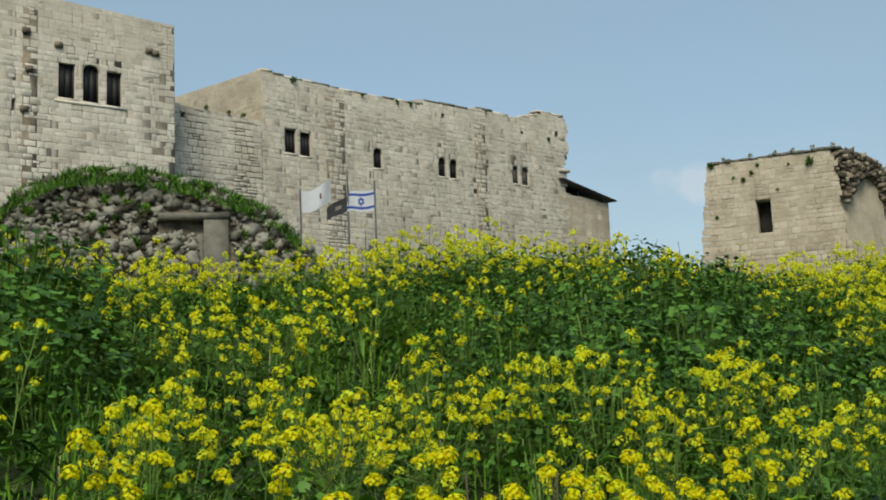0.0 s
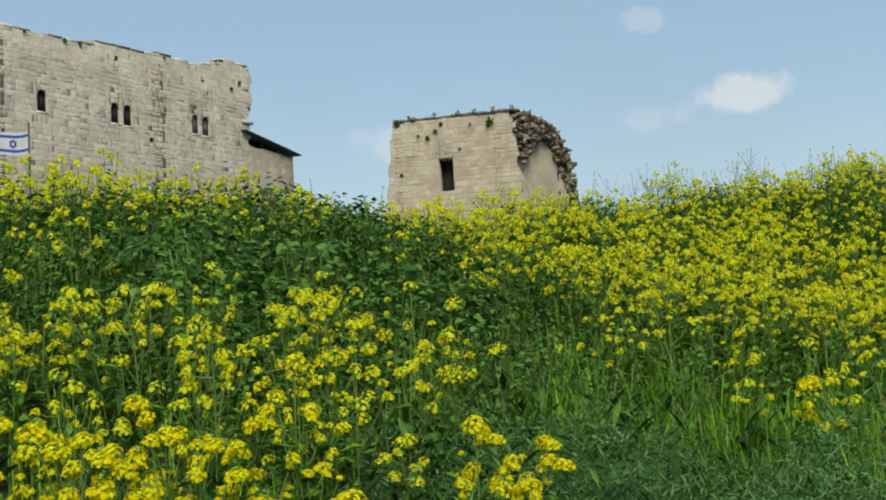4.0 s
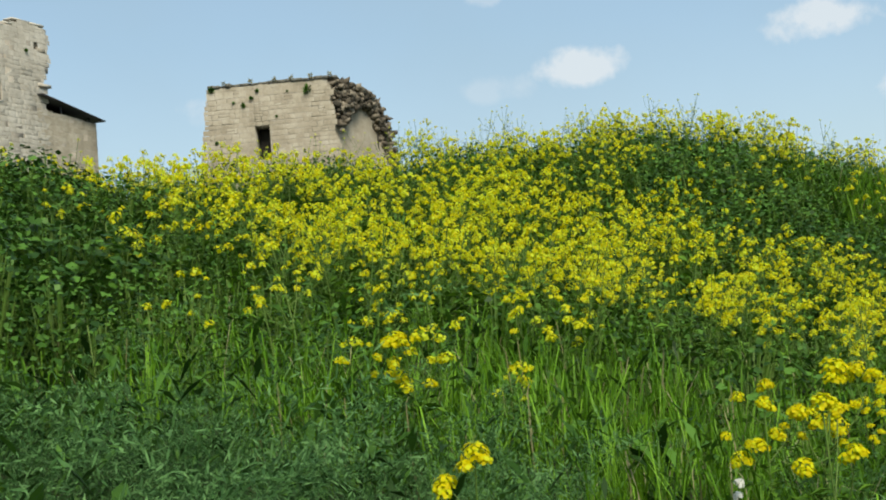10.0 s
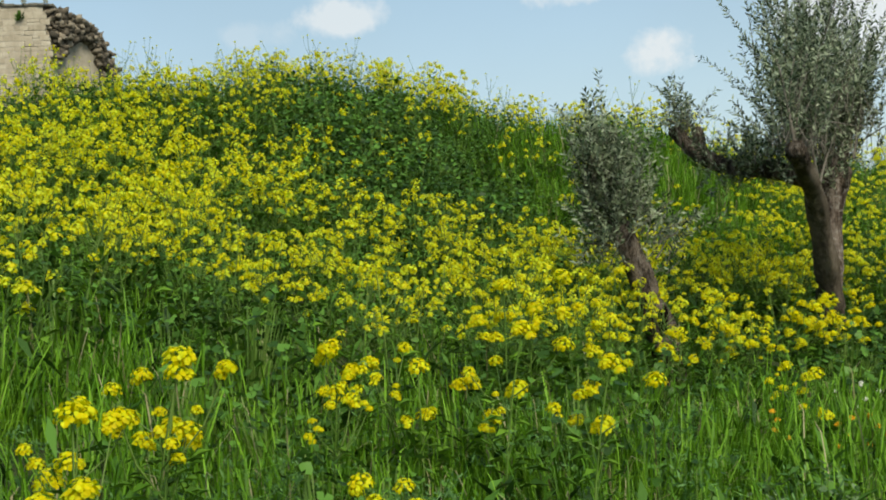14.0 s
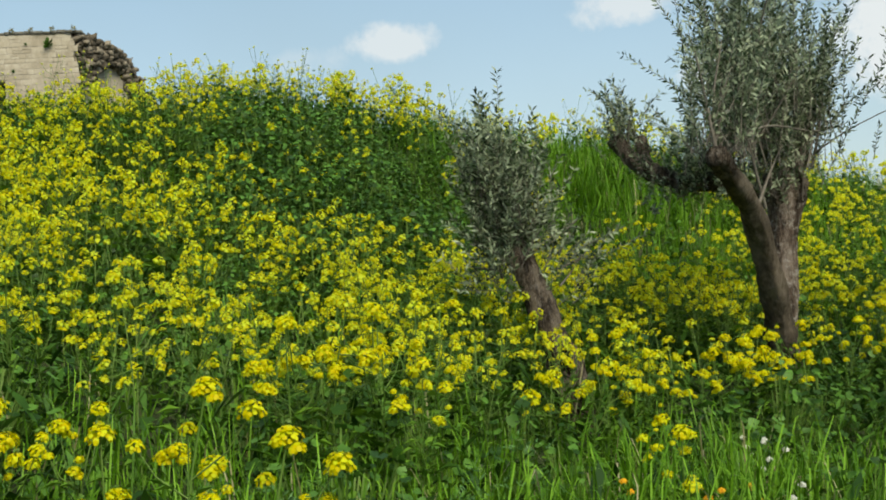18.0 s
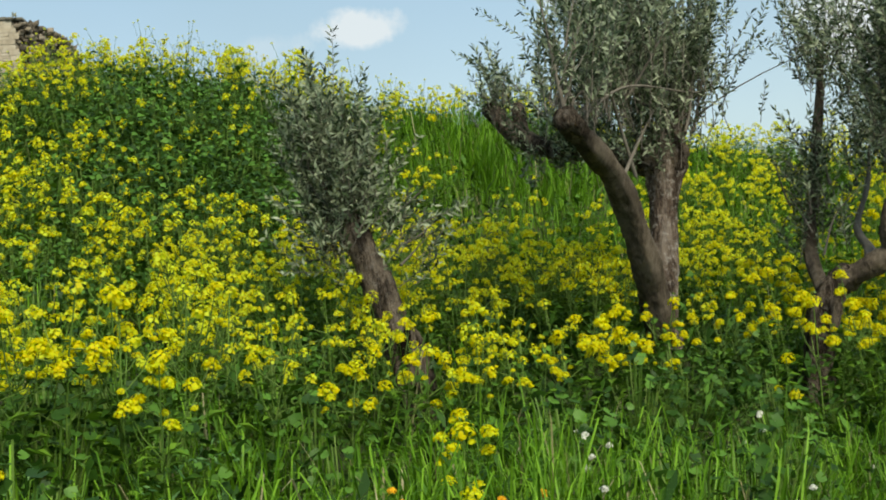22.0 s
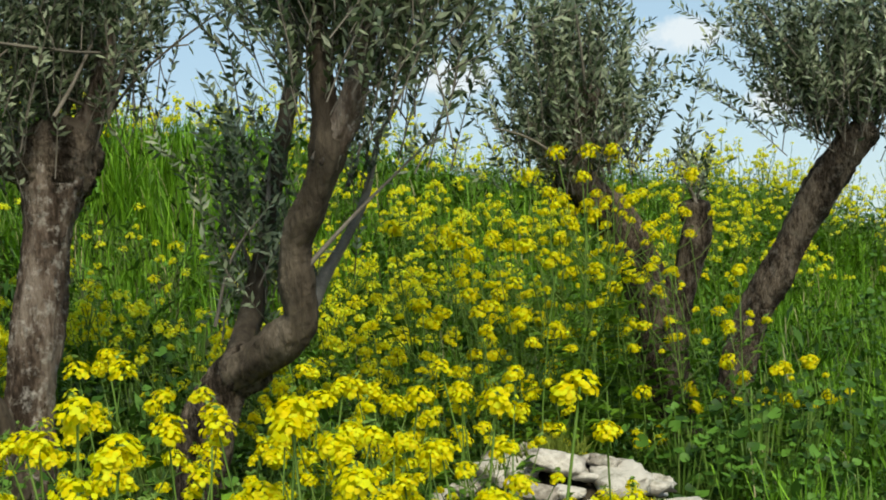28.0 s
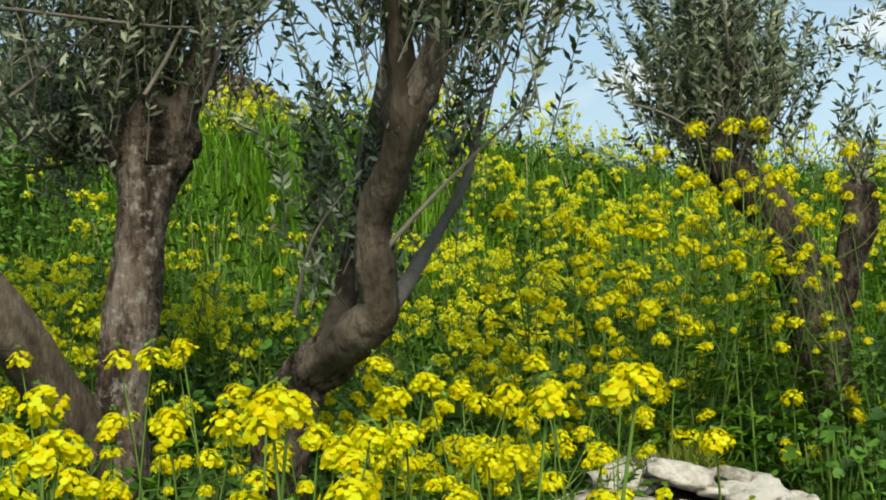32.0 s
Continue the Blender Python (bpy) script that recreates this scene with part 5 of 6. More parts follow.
def pieces_of_mustard(seed, H, lod, heads=None, bare=False, bloom=1.0):
    """Stem, leaves and flower heads of one branching mustard plant, apart."""
    q = np.random.default_rng(seed)
    stem, leaf, flowers = Geo(), Geo(), []
    lean = q.normal(0, 0.10, 2)
    def main(t):
        return np.array([lean[0] * H * t * t, lean[1] * H * t * t, H * t])
    line = np.array([main(t) for t in np.linspace(0, 1, 5 if lod < 2 else 3)])
    tube_geo(stem, line, np.linspace(0.0046, 0.0024, len(line)), 3, 0, cap=False)
    ends = [(line[-1], q.uniform(0.85, 1.2) * bloom)]
    nb = heads - 1 if heads else q.integers(5, 10)
    for k in range(nb):
        t = q.uniform(0.35, 0.8)
        a = k * 2.4 + q.uniform(-0.5, 0.5)
        L = H * q.uniform(0.22, 0.45) * (1.1 - 0.5 * t)
        b = main(t)
        out = np.array([math.cos(a), math.sin(a), 0])
        e = b + out * L * q.uniform(0.45, 0.8)
        e[2] = min(H * q.uniform(0.66, 1.0), b[2] + L * 1.4)
        mid = (b + e) / 2 + out * L * 0.08 - np.array([0, 0, L * 0.05])
        tube_geo(stem, [b, mid, e], [0.0027, 0.0022, 0.0015], 3, 0, cap=False)
        ends.append((e, (0.42 + 0.7 * q.random() ** 1.5) * bloom))
        # seed pods and loose flowers under the head
        if lod < 2:
            V, F = [], []
            for _ in range(4 if lod == 0 else 2):
                s = q.uniform(0.55, 0.92)
                p = b + (e - b) * s
                d = q.normal(0, 1, 3)
                d[2] = abs(d[2]) * 0.6
                d /= np.linalg.norm(d)
                w = np.cross(d, [0, 0, 1.0]) * 0.0018
                m = len(V)
                V += [p, p + d * 0.018 + w, p + d * 0.035, p + d * 0.018 - w]
                F.append((m, m + 1, m + 2, m + 3))
            stem.add(V, F, 0)
    nl = (58, 30, 19)[lod]
    V, F = [], []
    for k in range(nl):
        t = q.uniform(0.02, (0.75, 0.75, 0.86)[lod]) ** 1.2
        b = main(t)
        a = q.uniform(0, 6.28)
        L = q.uniform(0.04, 0.11) * (1.25 - t) * (1, 1.1, 1.5)[lod]
        d = np.array([math.cos(a), math.sin(a), q.uniform(-0.1, 0.6)])
        s = np.array([-math.sin(a), math.cos(a), q.uniform(-0.3, 0.3)])
        w = L * q.uniform(0.15, 0.30)
        b = b + d * q.uniform(0, 0.06)
        m = len(V)
        V += kite(b, d, s, L, w, 0.10, 0.25)
        F.append((m, m + 1, m + 2, m + 3))
        if lod == 0:
            # lobes beside the blade
            for sg in (-1, 1):
                bb = b + d * L * 0.25
                dd = d * 0.4 + s * sg
                m = len(V)
                V += kite(bb, dd, d, L * 0.32, L * 0.1, 0.05, 0.1)
                F.append((m, m + 1, m + 2, m + 3))
    leaf.add(V, F, 1)
    if not bare:
        for e, sz in ends:
            g = flower_head(q, lod, sz * q.uniform(0.85, 1.15))
            if lod == 0:
                top = bud_top(q, sz)
                g.v += top.v
                g.f += [f + g.n for f in top.f]
                g.m += top.m
                g.n += top.n
            flowers.append((e, g))
    return stem, leaf, flowers


def whole(parts):
    stem, leaf, flowers = parts
    g = Geo()
    for p in (stem, leaf):
        v, f, m = p.arrays()
        for s in set(m.tolist()):
            g.add(v, f[m == s], s)
    for e, fl in flowers:
        v, f, m = fl.arrays()
        for s in set(m.tolist()):
            g.add(v + e, f[m == s], s)
    return g.arrays()


def scatter(name, templates, places, pick, scale, spin, mats, label, category, tilt=0.0, seed=0, slots=None):
    """Many plants joined into one mesh: each place takes one of the templates, turned and scaled."""
    q = np.random.default_rng(seed)
    VV, FF, MM, n = [], [], [], 0
    for k, (v, f, m) in enumerate(templates):
        idx = np.where(pick == k)[0]
        if not len(idx):
            continue
        c, s = np.cos(spin[idx]), np.sin(spin[idx])
        sc = scale[idx]
        tx, ty = q.normal(0, tilt, len(idx)), q.normal(0, tilt, len(idx))
        x = (v[None, :, 0] * c[:, None] - v[None, :, 1] * s[:, None]) * sc[:, None]
        y = (v[None, :, 0] * s[:, None] + v[None, :, 1] * c[:, None]) * sc[:, None]
        z = v[None, :, 2] * sc[:, None]
        x = x + z * tx[:, None] + places[idx, 0][:, None]
        y = y + z * ty[:, None] + places[idx, 1][:, None]
        z = z + places[idx, 2][:, None]
        VV.append(np.stack([x, y, z], -1).reshape(-1, 3))
        off = n + np.arange(len(idx)) * len(v)
        FF.append((f[None] + off[:, None, None]).reshape(-1, 4))
        MM.append(np.tile(m, len(idx)))
        n += len(idx) * len(v)
    me = big_mesh(name, np.concatenate(VV), np.concatenate(FF), np.concatenate(MM), mats)
    return tagged(new(name, me), label, category, kind="stuff")


def path_gap(x, y):
    """How far a place lies up the bank from the line walked."""
    return y - np.interp(x, [-6, 0, 1, 2.2, 3.2, 4.2, 5.2, 7.0, 9.0, 10.3, 12, 16], [0, 0, 0.6, 0.9, 1.0, 1.35, 1.5, 1.75, 2.05, 2.6, 3.2, 4.2])


def blobs(x, y, rows):
    out = np.zeros_like(x)
    for cx, cy, rx, ry, a in rows:
        out = out + a * np.exp(-((x - cx) / rx) ** 2 - ((y - cy) / ry) ** 2)
    return out


def wobble(x, y, f, k):
    return np.sin(f * x + k) * np.sin(f * 1.13 * y + 1.7 * k) + 0.6 * np.sin(f * 2.3 * x + 2.1 * k + 0.8 * y) * np.sin(f * 1.9 * y - k)


def flower_cover(x, y):
    """Plants in flower per square metre."""
    d = blobs(x, y, ((-0.1, 4.4, 1.9, 2.0, 24), (1.1, 4.2, 0.9, 1.5, 27), (1.2, 5.5, 1.2, 0.8, 26), (1.6, 4.9, 0.5, 0.6, 10), (-2.4, 6.5, 2.0, 2.5, 12), (-4.5, 9.0, 3.0, 3.0, 14),
                     (4.6, 9.2, 2.3, 2.2, 30), (7.3, 8.0, 1.6, 1.5, 34), (3.2, 11.5, 2.5, 2.0, 14), (7.0, 11.4, 2.6, 1.6, 31), (10.0, 13.0, 3.0, 1.5, 28),
                     (4.6, 4.2, 0.5, 0.6, 5), (6.6, 5.6, 1.4, 0.8, 14), (5.6, 7.2, 1.3, 1.0, 16), (9.4, 7.6, 1.6, 1.0, 20), (9.8, 6.9, 0.9, 0.5, 26), (10.7, 7.3, 0.9, 0.6, 15), (9.8, 6.9, 0.8, 0.5, 16), (11.7, 7.6, 1.5, 1.0, 27), (9.4, 5.95, 0.8, 0.4, 28),
                     (11.3, 4.85, 0.42, 0.4, 50), (10.15, 4.8, 0.35, 0.3, 30), (7.6, 5.9, 0.8, 0.7, 30), (8.25, 5.75, 0.7, 0.4, 30), (11.7, 5.9, 0.6, 0.4, 40), (12.5, 6.1, 0.5, 0.4, 36), (13.5, 8.6, 1.8, 1.4, 14), (17.0, 10.3, 2.6, 1.6, 28), (12.6, 11.5, 2.5, 1.5, 10), (11.5, 8.9, 1.5, 1.1, 7), (13.4, 9.3, 1.3, 1.1, 17), (16.4, 8.8, 1.7, 1.3, 26), (9.2, 8.6, 1.4, 1.0, 14)))
    hole = blobs(x, y, ((2.75, 4.0, 0.6, 1.2, 1.0), (2.2, 2.9, 0.6, 0.5, 0.9), (7.3, 3.9, 1.0, 0.7, 1.0), (8.9, 4.7, 0.7, 0.4, 0.9), (9.3, 11.7, 0.65, 0.65, 0.62), (9.4, 10.5, 0.45, 0.7, 0.6), (12.0, 9.8, 0.9, 0.9, 0.75), (9.5, 4.9, 0.75, 0.45, 1.1), (1.9, 8.2, 1.5, 2.0, 0.8), (-2.8, 6.8, 1.4, 1.8, 1.15), (-1.75, 5.7, 0.5, 0.7, 0.9), (3.3, 4.7, 1.3, 1.5, 1.1), (9.0, 9.7, 0.8, 0.6, 0.5), (5.1, 5.0, 0.9, 0.8, 0.6), (13.0, 5.4, 0.9, 0.6, 0.8), (15.0, 7.5, 1.2, 1.2, 0.6), (11.3, 10.4, 1.4, 1.1, 0.5), (12.2, 5.35, 0.5, 0.4, 1.0), (10.3, 6.0, 0.35, 0.35, 0.8), (3.2, 4.4, 1.0, 0.8, 0.9), (2.6, 10.2, 0.9, 1.2, 0.7)))
    return np.maximum(0, (0.62 * d + 0.9) * (1 - np.minimum(1, hole)) * (0.75 + 0.35 * wobble(x, y, 2.1, 0.7)))


def pick_places(seed, n, x0, x1, y0, y1, density, most, gap=1.6, far=15.5):
    q = np.random.default_rng(seed)
    x, y = q.uniform(x0, x1, n), q.uniform(y0, y1, n)
    d = density(x, y) / most
    g = path_gap(x, y)
    keep = (q.uniform(0, 1, n) < d) & (g > gap) & (g < far)
    keep &= ((x - 10.66) ** 2 + (y - 6.56) ** 2 > 0.02) & ((x - 12.22) ** 2 / 0.4 + (y - 5.5) ** 2 / 0.25 > 1)
    x, y = x[keep], y[keep]
    return np.stack([x, y, ground(x, y)], -1)


MUSTARD = [stem_green, leaf_green, petal, stem_green]
MUSTARD_SLOPE = [stem_green, leaf_green, petal_slope, stem_green]
MUSTARD_PALE = [stem_green, leaf_green, petal_pale, stem_green]


def mustard():
    area = (26.0) * (17.5)
    most = 60.0
    P = pick_places(31, int(area * most), -8, 18, 1.0, 18.5, flower_cover, most)
    q = np.random.default_rng(32)
    # loose bunches: place, spread, count, and how high their tops reach where they stand tall
    tops = [np.full(len(P), np.nan)]
    for cx, cy, sx, sy, n, lo, hi in ((4.5, 3.85, 0.2, 0.18, 3, 0.78, 0.98), (4.85, 4.1, 0.14, 0.2, 2, 0.88, 1.02), (2.0, 4.2, 0.14, 0.3, 7, 1.0, 1.2), (10.75, 5.35, 0.25, 0.2, 9, 0.7, 0.98), (3.36, 3.62, 0.05, 0.05, 1, 0.93, 0.98), (3.95, 5.35, 0.12, 0.12, 2, 1.2, 1.4), (5.2, 3.9, 0.25, 0.2, 2, 0, 0), (6.15, 4.6, 0.35, 0.3, 3, 0.75, 1.0),
                                      (10.95, 4.2, 0.2, 0.14, 9, 0.62, 0.93), (10.8, 4.4, 0.2, 0.12, 5, 0.75, 0.98), (10.43, 4.15, 0.1, 0.1, 4, 0.66, 0.76), (9.85, 3.95, 0.16, 0.12, 4, 0.8, 1.0), (10.3, 4.4, 0.2, 0.12, 5, 0.65, 0.85), (11.5, 4.75, 0.16, 0.12, 4, 0.45, 0.62),
                                      (11.4, 5.2, 0.2, 0.16, 14, 0.6, 0.85), (13.9, 5.9, 0.35, 0.3, 6, 0, 0), (0.5, 9.9, 0.8, 0.4, 34, 0, 0), (-1.0, 9.4, 0.8, 0.5, 14, 0, 0), (1.0, 9.6, 0.7, 0.5, 26, 0, 0), (2.6, 10.9, 0.6, 0.4, 22, 0, 0),
                                      (12.8, 6.2, 0.2, 0.14, 16, 1.3, 1.62), (12.45, 6.15, 0.2, 0.14, 15, 1.05, 1.4), (13.1, 6.1, 0.14, 0.12, 8, 1.0, 1.3), (12.1, 6.0, 0.25, 0.14, 8, 0.8, 1.1)):
        xy = q.normal((cx, cy), (sx, sy), (n, 2))
        P = np.concatenate([P, np.column_stack([xy, ground(xy[:, 0], xy[:, 1])])])
        tops.append(q.uniform(lo, hi, n) if hi else np.full(n, np.nan))
    tops = np.concatenate(tops) - P[:, 2]
    g = path_gap(P[:, 0], P[:, 1])
    hgt = 0.62 + 0.10 * wobble(P[:, 0], P[:, 1], 1.3, 2.0) + q.normal(0, 0.07, len(P))
    hgt = hgt + 0.22 * blobs(P[:, 0], P[:, 1], ((11.3, 4.9, 0.6, 0.6, 0.35), (7.0, 11.5, 4, 2.0, 0.6), (10.5, 13.0, 3, 2, 0.6), (4.5, 9.3, 2.5, 1.6, 0.3), (0.4, 9.9, 1.0, 0.7, 0.65), (1.2, 9.7, 0.8, 0.8, 0.4), (2.6, 10.9, 0.9, 0.7, 0.3)))
    hgt = hgt - 0.2 * blobs(P[:, 0], P[:, 1], ((10.2, 13.2, 4.2, 2.6, 0.75), (6.2, 13.2, 2.2, 1.8, 0.7)))
    hgt = np.clip(hgt - 0.12 * (g < 3.0), 0.38, 1.5)
    hgt = hgt + 0.10 * blobs(P[:, 0], P[:, 1], ((11.4, 4.9, 0.5, 0.7, 1.0),))
    hgt = np.where(np.isnan(tops), hgt, np.clip(tops, 0.4, 1.6))
    near = (g < 3.6) | (g < 4.0) & ~np.isnan(tops)
    mid = (g >= 3.6) & (g < 6.5)
    far = g >= 6.5
    # the nearest stand as plants of their own
    TALL = (0.5, 0.68, 0.92, 1.35)

    def size_class(h):
        return np.argmin(np.abs(h[:, None] - np.array(TALL)[None]), 1)

    kinds = []
    for k in range(12):
        stem, leaf, flowers = pieces_of_mustard(700 + k, TALL[k % 4], 0, heads=(4, 5, 7)[k // 4], bloom=1.05)
        kinds.append((geo_mesh("stem", stem, [stem_green]), geo_mesh("foliage", leaf, [leaf_green] * 2), [(e, geo_mesh("flower_head", fl, MUSTARD)) for e, fl in flowers]))
    ni = np.where(near)[0]
    ni = ni[np.argsort(g[ni] - 1.0 * ~np.isnan(tops[ni]))]
    own = ni[:210]
    for j, i in enumerate(own):
        c = int(size_class(hgt[i:i + 1])[0])
        stem, leaf, heads = kinds[c + 4 * (j % 3)]
        s = float(hgt[i] / TALL[c])
        ob = thing("mustard_plant", "wild mustard plant in bloom with bright yellow flower heads", "flower", group="wild mustard along the path", at=tuple(P[i]))
        ob.rotation_euler = (0, 0, float(q.uniform(0, 6.28)))
        ob.scale = (s, s, s)
        child("stem", stem, ob)
        child("foliage", leaf, ob)
        for e, me in heads:
            h = child("flower_head", me, ob)
            h.location = tuple(float(c) for c in e)
    rest = ni[210:]
    T0 = [whole(pieces_of_mustard(720 + k, TALL[k % 4], 0)) for k in range(16)]
    T1 = [whole(pieces_of_mustard(740 + k, TALL[k % 4], 1)) for k in range(16)]
    T2 = [whole(pieces_of_mustard(760 + k, TALL[k % 4], 2)) for k in range(16)]
    for name, idx, T, label in (("mustard_bloom", rest, T0, "dense stand of yellow wild mustard beside the path"), ("mustard_slope", np.where(mid)[0], T1, "yellow wild mustard covering the bank"), ("mustard_crest", np.where(far)[0], T2, "yellow wild mustard along the crest of the bank")):
        c = size_class(hgt[idx])
        scatter(name, T, P[idx], c + 4 * q.integers(0, 4, len(idx)), hgt[idx] / np.array(TALL)[c], q.uniform(0, 6.28, len(idx)), MUSTARD if name == "mustard_bloom" else MUSTARD_SLOPE, label, "flowers", 0.08, 33)
    # tall pale plants gone to seed on the skyline
    D = pick_places(35, 6000, -6, 19, 7.5, 15.5, lambda x, y: blobs(x, y, ((9.5, 13.4, 4.0, 0.9, 2.6), (3.0, 11.8, 3.0, 1.0, 1.0), (-2, 10.5, 3.5, 1.0, 0.4), (15, 12.0, 3.0, 1.0, 0.6), (16.5, 9.0, 2.0, 1.6, 0.7))), 9.0)
    Ts = [whole(pieces_of_mustard(780 + k, 1.05, 2, heads=9, bloom=0.5)) for k in range(6)]
    scatter("seeding_mustard", Ts, D, q.integers(0, 6, len(D)), q.uniform(0.55, 0.86, len(D)), q.uniform(0, 6.28, len(D)), MUSTARD_PALE, "tall thin pale mustard gone to seed on the skyline", "flowers", 0.06, 36)


def blade(q, L, w):
    a = q.uniform(0, 6.28)
    d = np.array([math.cos(a), math.sin(a), 0])
    s = np.array([-d[1], d[0], 0]) * w
    bend = q.uniform(0.05, 0.55)
    p = [np.array([0, 0, 0.0]), d * bend * L * 0.2 + np.array([0, 0, L * 0.5]), d * bend * L * 0.65 + np.array([0, 0, L * (0.88 - 0.15 * bend)]), d * bend * L * 1.15 + np.array([0, 0, L * (1.0 - 0.45 * bend)])]
    V = []
    for k, x in enumerate(p):
        t = (1, 0.9, 0.6, 0.1)[k]
        V += [x - s * t, x + s * t]
    return V, [(0, 1, 3, 2), (2, 3, 5, 4), (4, 5, 7, 6)]


def grass_tuft(seed, n, L, w, spread):
    q = np.random.default_rng(seed)
    g = Geo()
    for _ in range(n):
        v, f = blade(q, L * q.uniform(0.55, 1.15), w * q.uniform(0.7, 1.2))
        g.add(np.array(v) + np.array([q.normal(0, spread), q.normal(0, spread), 0]), f, 1 if q.random() < 0.05 else 0)
    return g.arrays()


def grass():
    dens = lambda x, y: 6 + blobs(x, y, ((2.9, 4.3, 1.1, 0.9, -14), (4.4, 5.6, 1.1, 0.9, 50), (5.4, 4.7, 1.2, 0.9, 40), (9.2, 4.55, 1.4, 0.6, 95), (10.35, 5.95, 0.6, 0.5, -75), (7.2, 4.3, 1.2, 0.8, 50), (15.5, 7.6, 2.2, 2.2, 75), (14.4, 5.9, 0.9, 0.9, 40), (11.9, 10.0, 1.5, 1.2, 60), (1.6, 3.2, 1.2, 0.8, 22), (14.2, 4.9, 1.4, 0.9, 18), (17, 10, 3, 2, 40)))
    P = pick_places(41, 36000, -8, 18, 1.0, 18, dens, 76.0, gap=1.75)
    q = np.random.default_rng(42)
    T = [grass_tuft(800 + k, 20, 0.42, 0.0038, 0.06) for k in range(8)]
    near = path_gap(P[:, 0], P[:, 1]) < 7
    sc = q.uniform(0.6, 1.15, len(P)) * (1 + 0.25 * blobs(P[:, 0], P[:, 1], ((8.8, 4.5, 1.6, 0.6, 0.7), (11.8, 10.2, 1.4, 1.2, 1.0))))
    scatter("meadow_grass", T, P, q.integers(0, 8, len(P)), sc, q.uniform(0, 6.28, len(P)), [grass_green, grass_dry], "tall fresh green meadow grass on the bank", "grass", 0.10, 43)


def mallow_plant(seed, n, H, R, lobes=True):
    """Rounded, pleated leaves on long stalks."""
    q = np.random.default_rng(seed)
    g, s = Geo(), Geo()
    for _ in range(n):
        a, rad = q.uniform(0, 6.28), R * math.sqrt(q.uniform(0, 1))
        z = H * (1 - 0.45 * (rad / R) ** 2) * q.uniform(0.45, 1.05)
        c = np.array([math.cos(a) * rad, math.sin(a) * rad, z])
        nrm = np.array([math.cos(a) * 0.5, math.sin(a) * 0.5, 1.0]) + q.normal(0, 0.35, 3)
        nrm /= np.linalg.norm(nrm)
        u = np.cross(nrm, q.normal(0, 1, 3))
        u /= np.linalg.norm(u) + 1e-9
        v = np.cross(nrm, u)
        r = q.uniform(0.012, 0.026) * (1.0 if lobes else 0.74)
        if not lobes:
            k = r * q.uniform(0.2, 0.4)
            g.add([c - u * r, c - v * r * 0.8 + nrm * k, c + u * r, c + v * r * 0.8 + nrm * k], [(0, 1, 2, 3)], 0)
            if q.random() > 0.3:
                continue
            b = np.array([math.cos(a) * rad * 0.3, math.sin(a) * rad * 0.3, 0])
            w = np.array([-math.sin(a), math.cos(a), 0]) * 0.0022
            s.add([b - w, b + w, c + w, c - w], [(0, 1, 2, 3)], 1)
            continue
        ring = [c + (math.cos(t) * u + math.sin(t) * v) * r * (1.0 if k % 2 else 0.82) + nrm * r * (0.22 if k % 2 else 0.05) for k, t in enumerate(np.linspace(0.25, 6.03, 7))]
        g.add([c] + ring, [(0, 1, 2, 3), (0, 3, 4, 5), (0, 5, 6, 7)], 0)
        b = np.array([math.cos(a) * rad * 0.3, math.sin(a) * rad * 0.3, 0])
        w = np.array([-math.sin(a), math.cos(a), 0]) * 0.0022
        s.add([b - w, b + w, c + w, c - w], [(0, 1, 2, 3)], 1)
    return g, s


def join(*gs):
    g = Geo()
    for p in gs:
        v, f, m = p.arrays()
        for k in set(m.tolist()):
            g.add(v, f[m == k], k)
    return g.arrays()


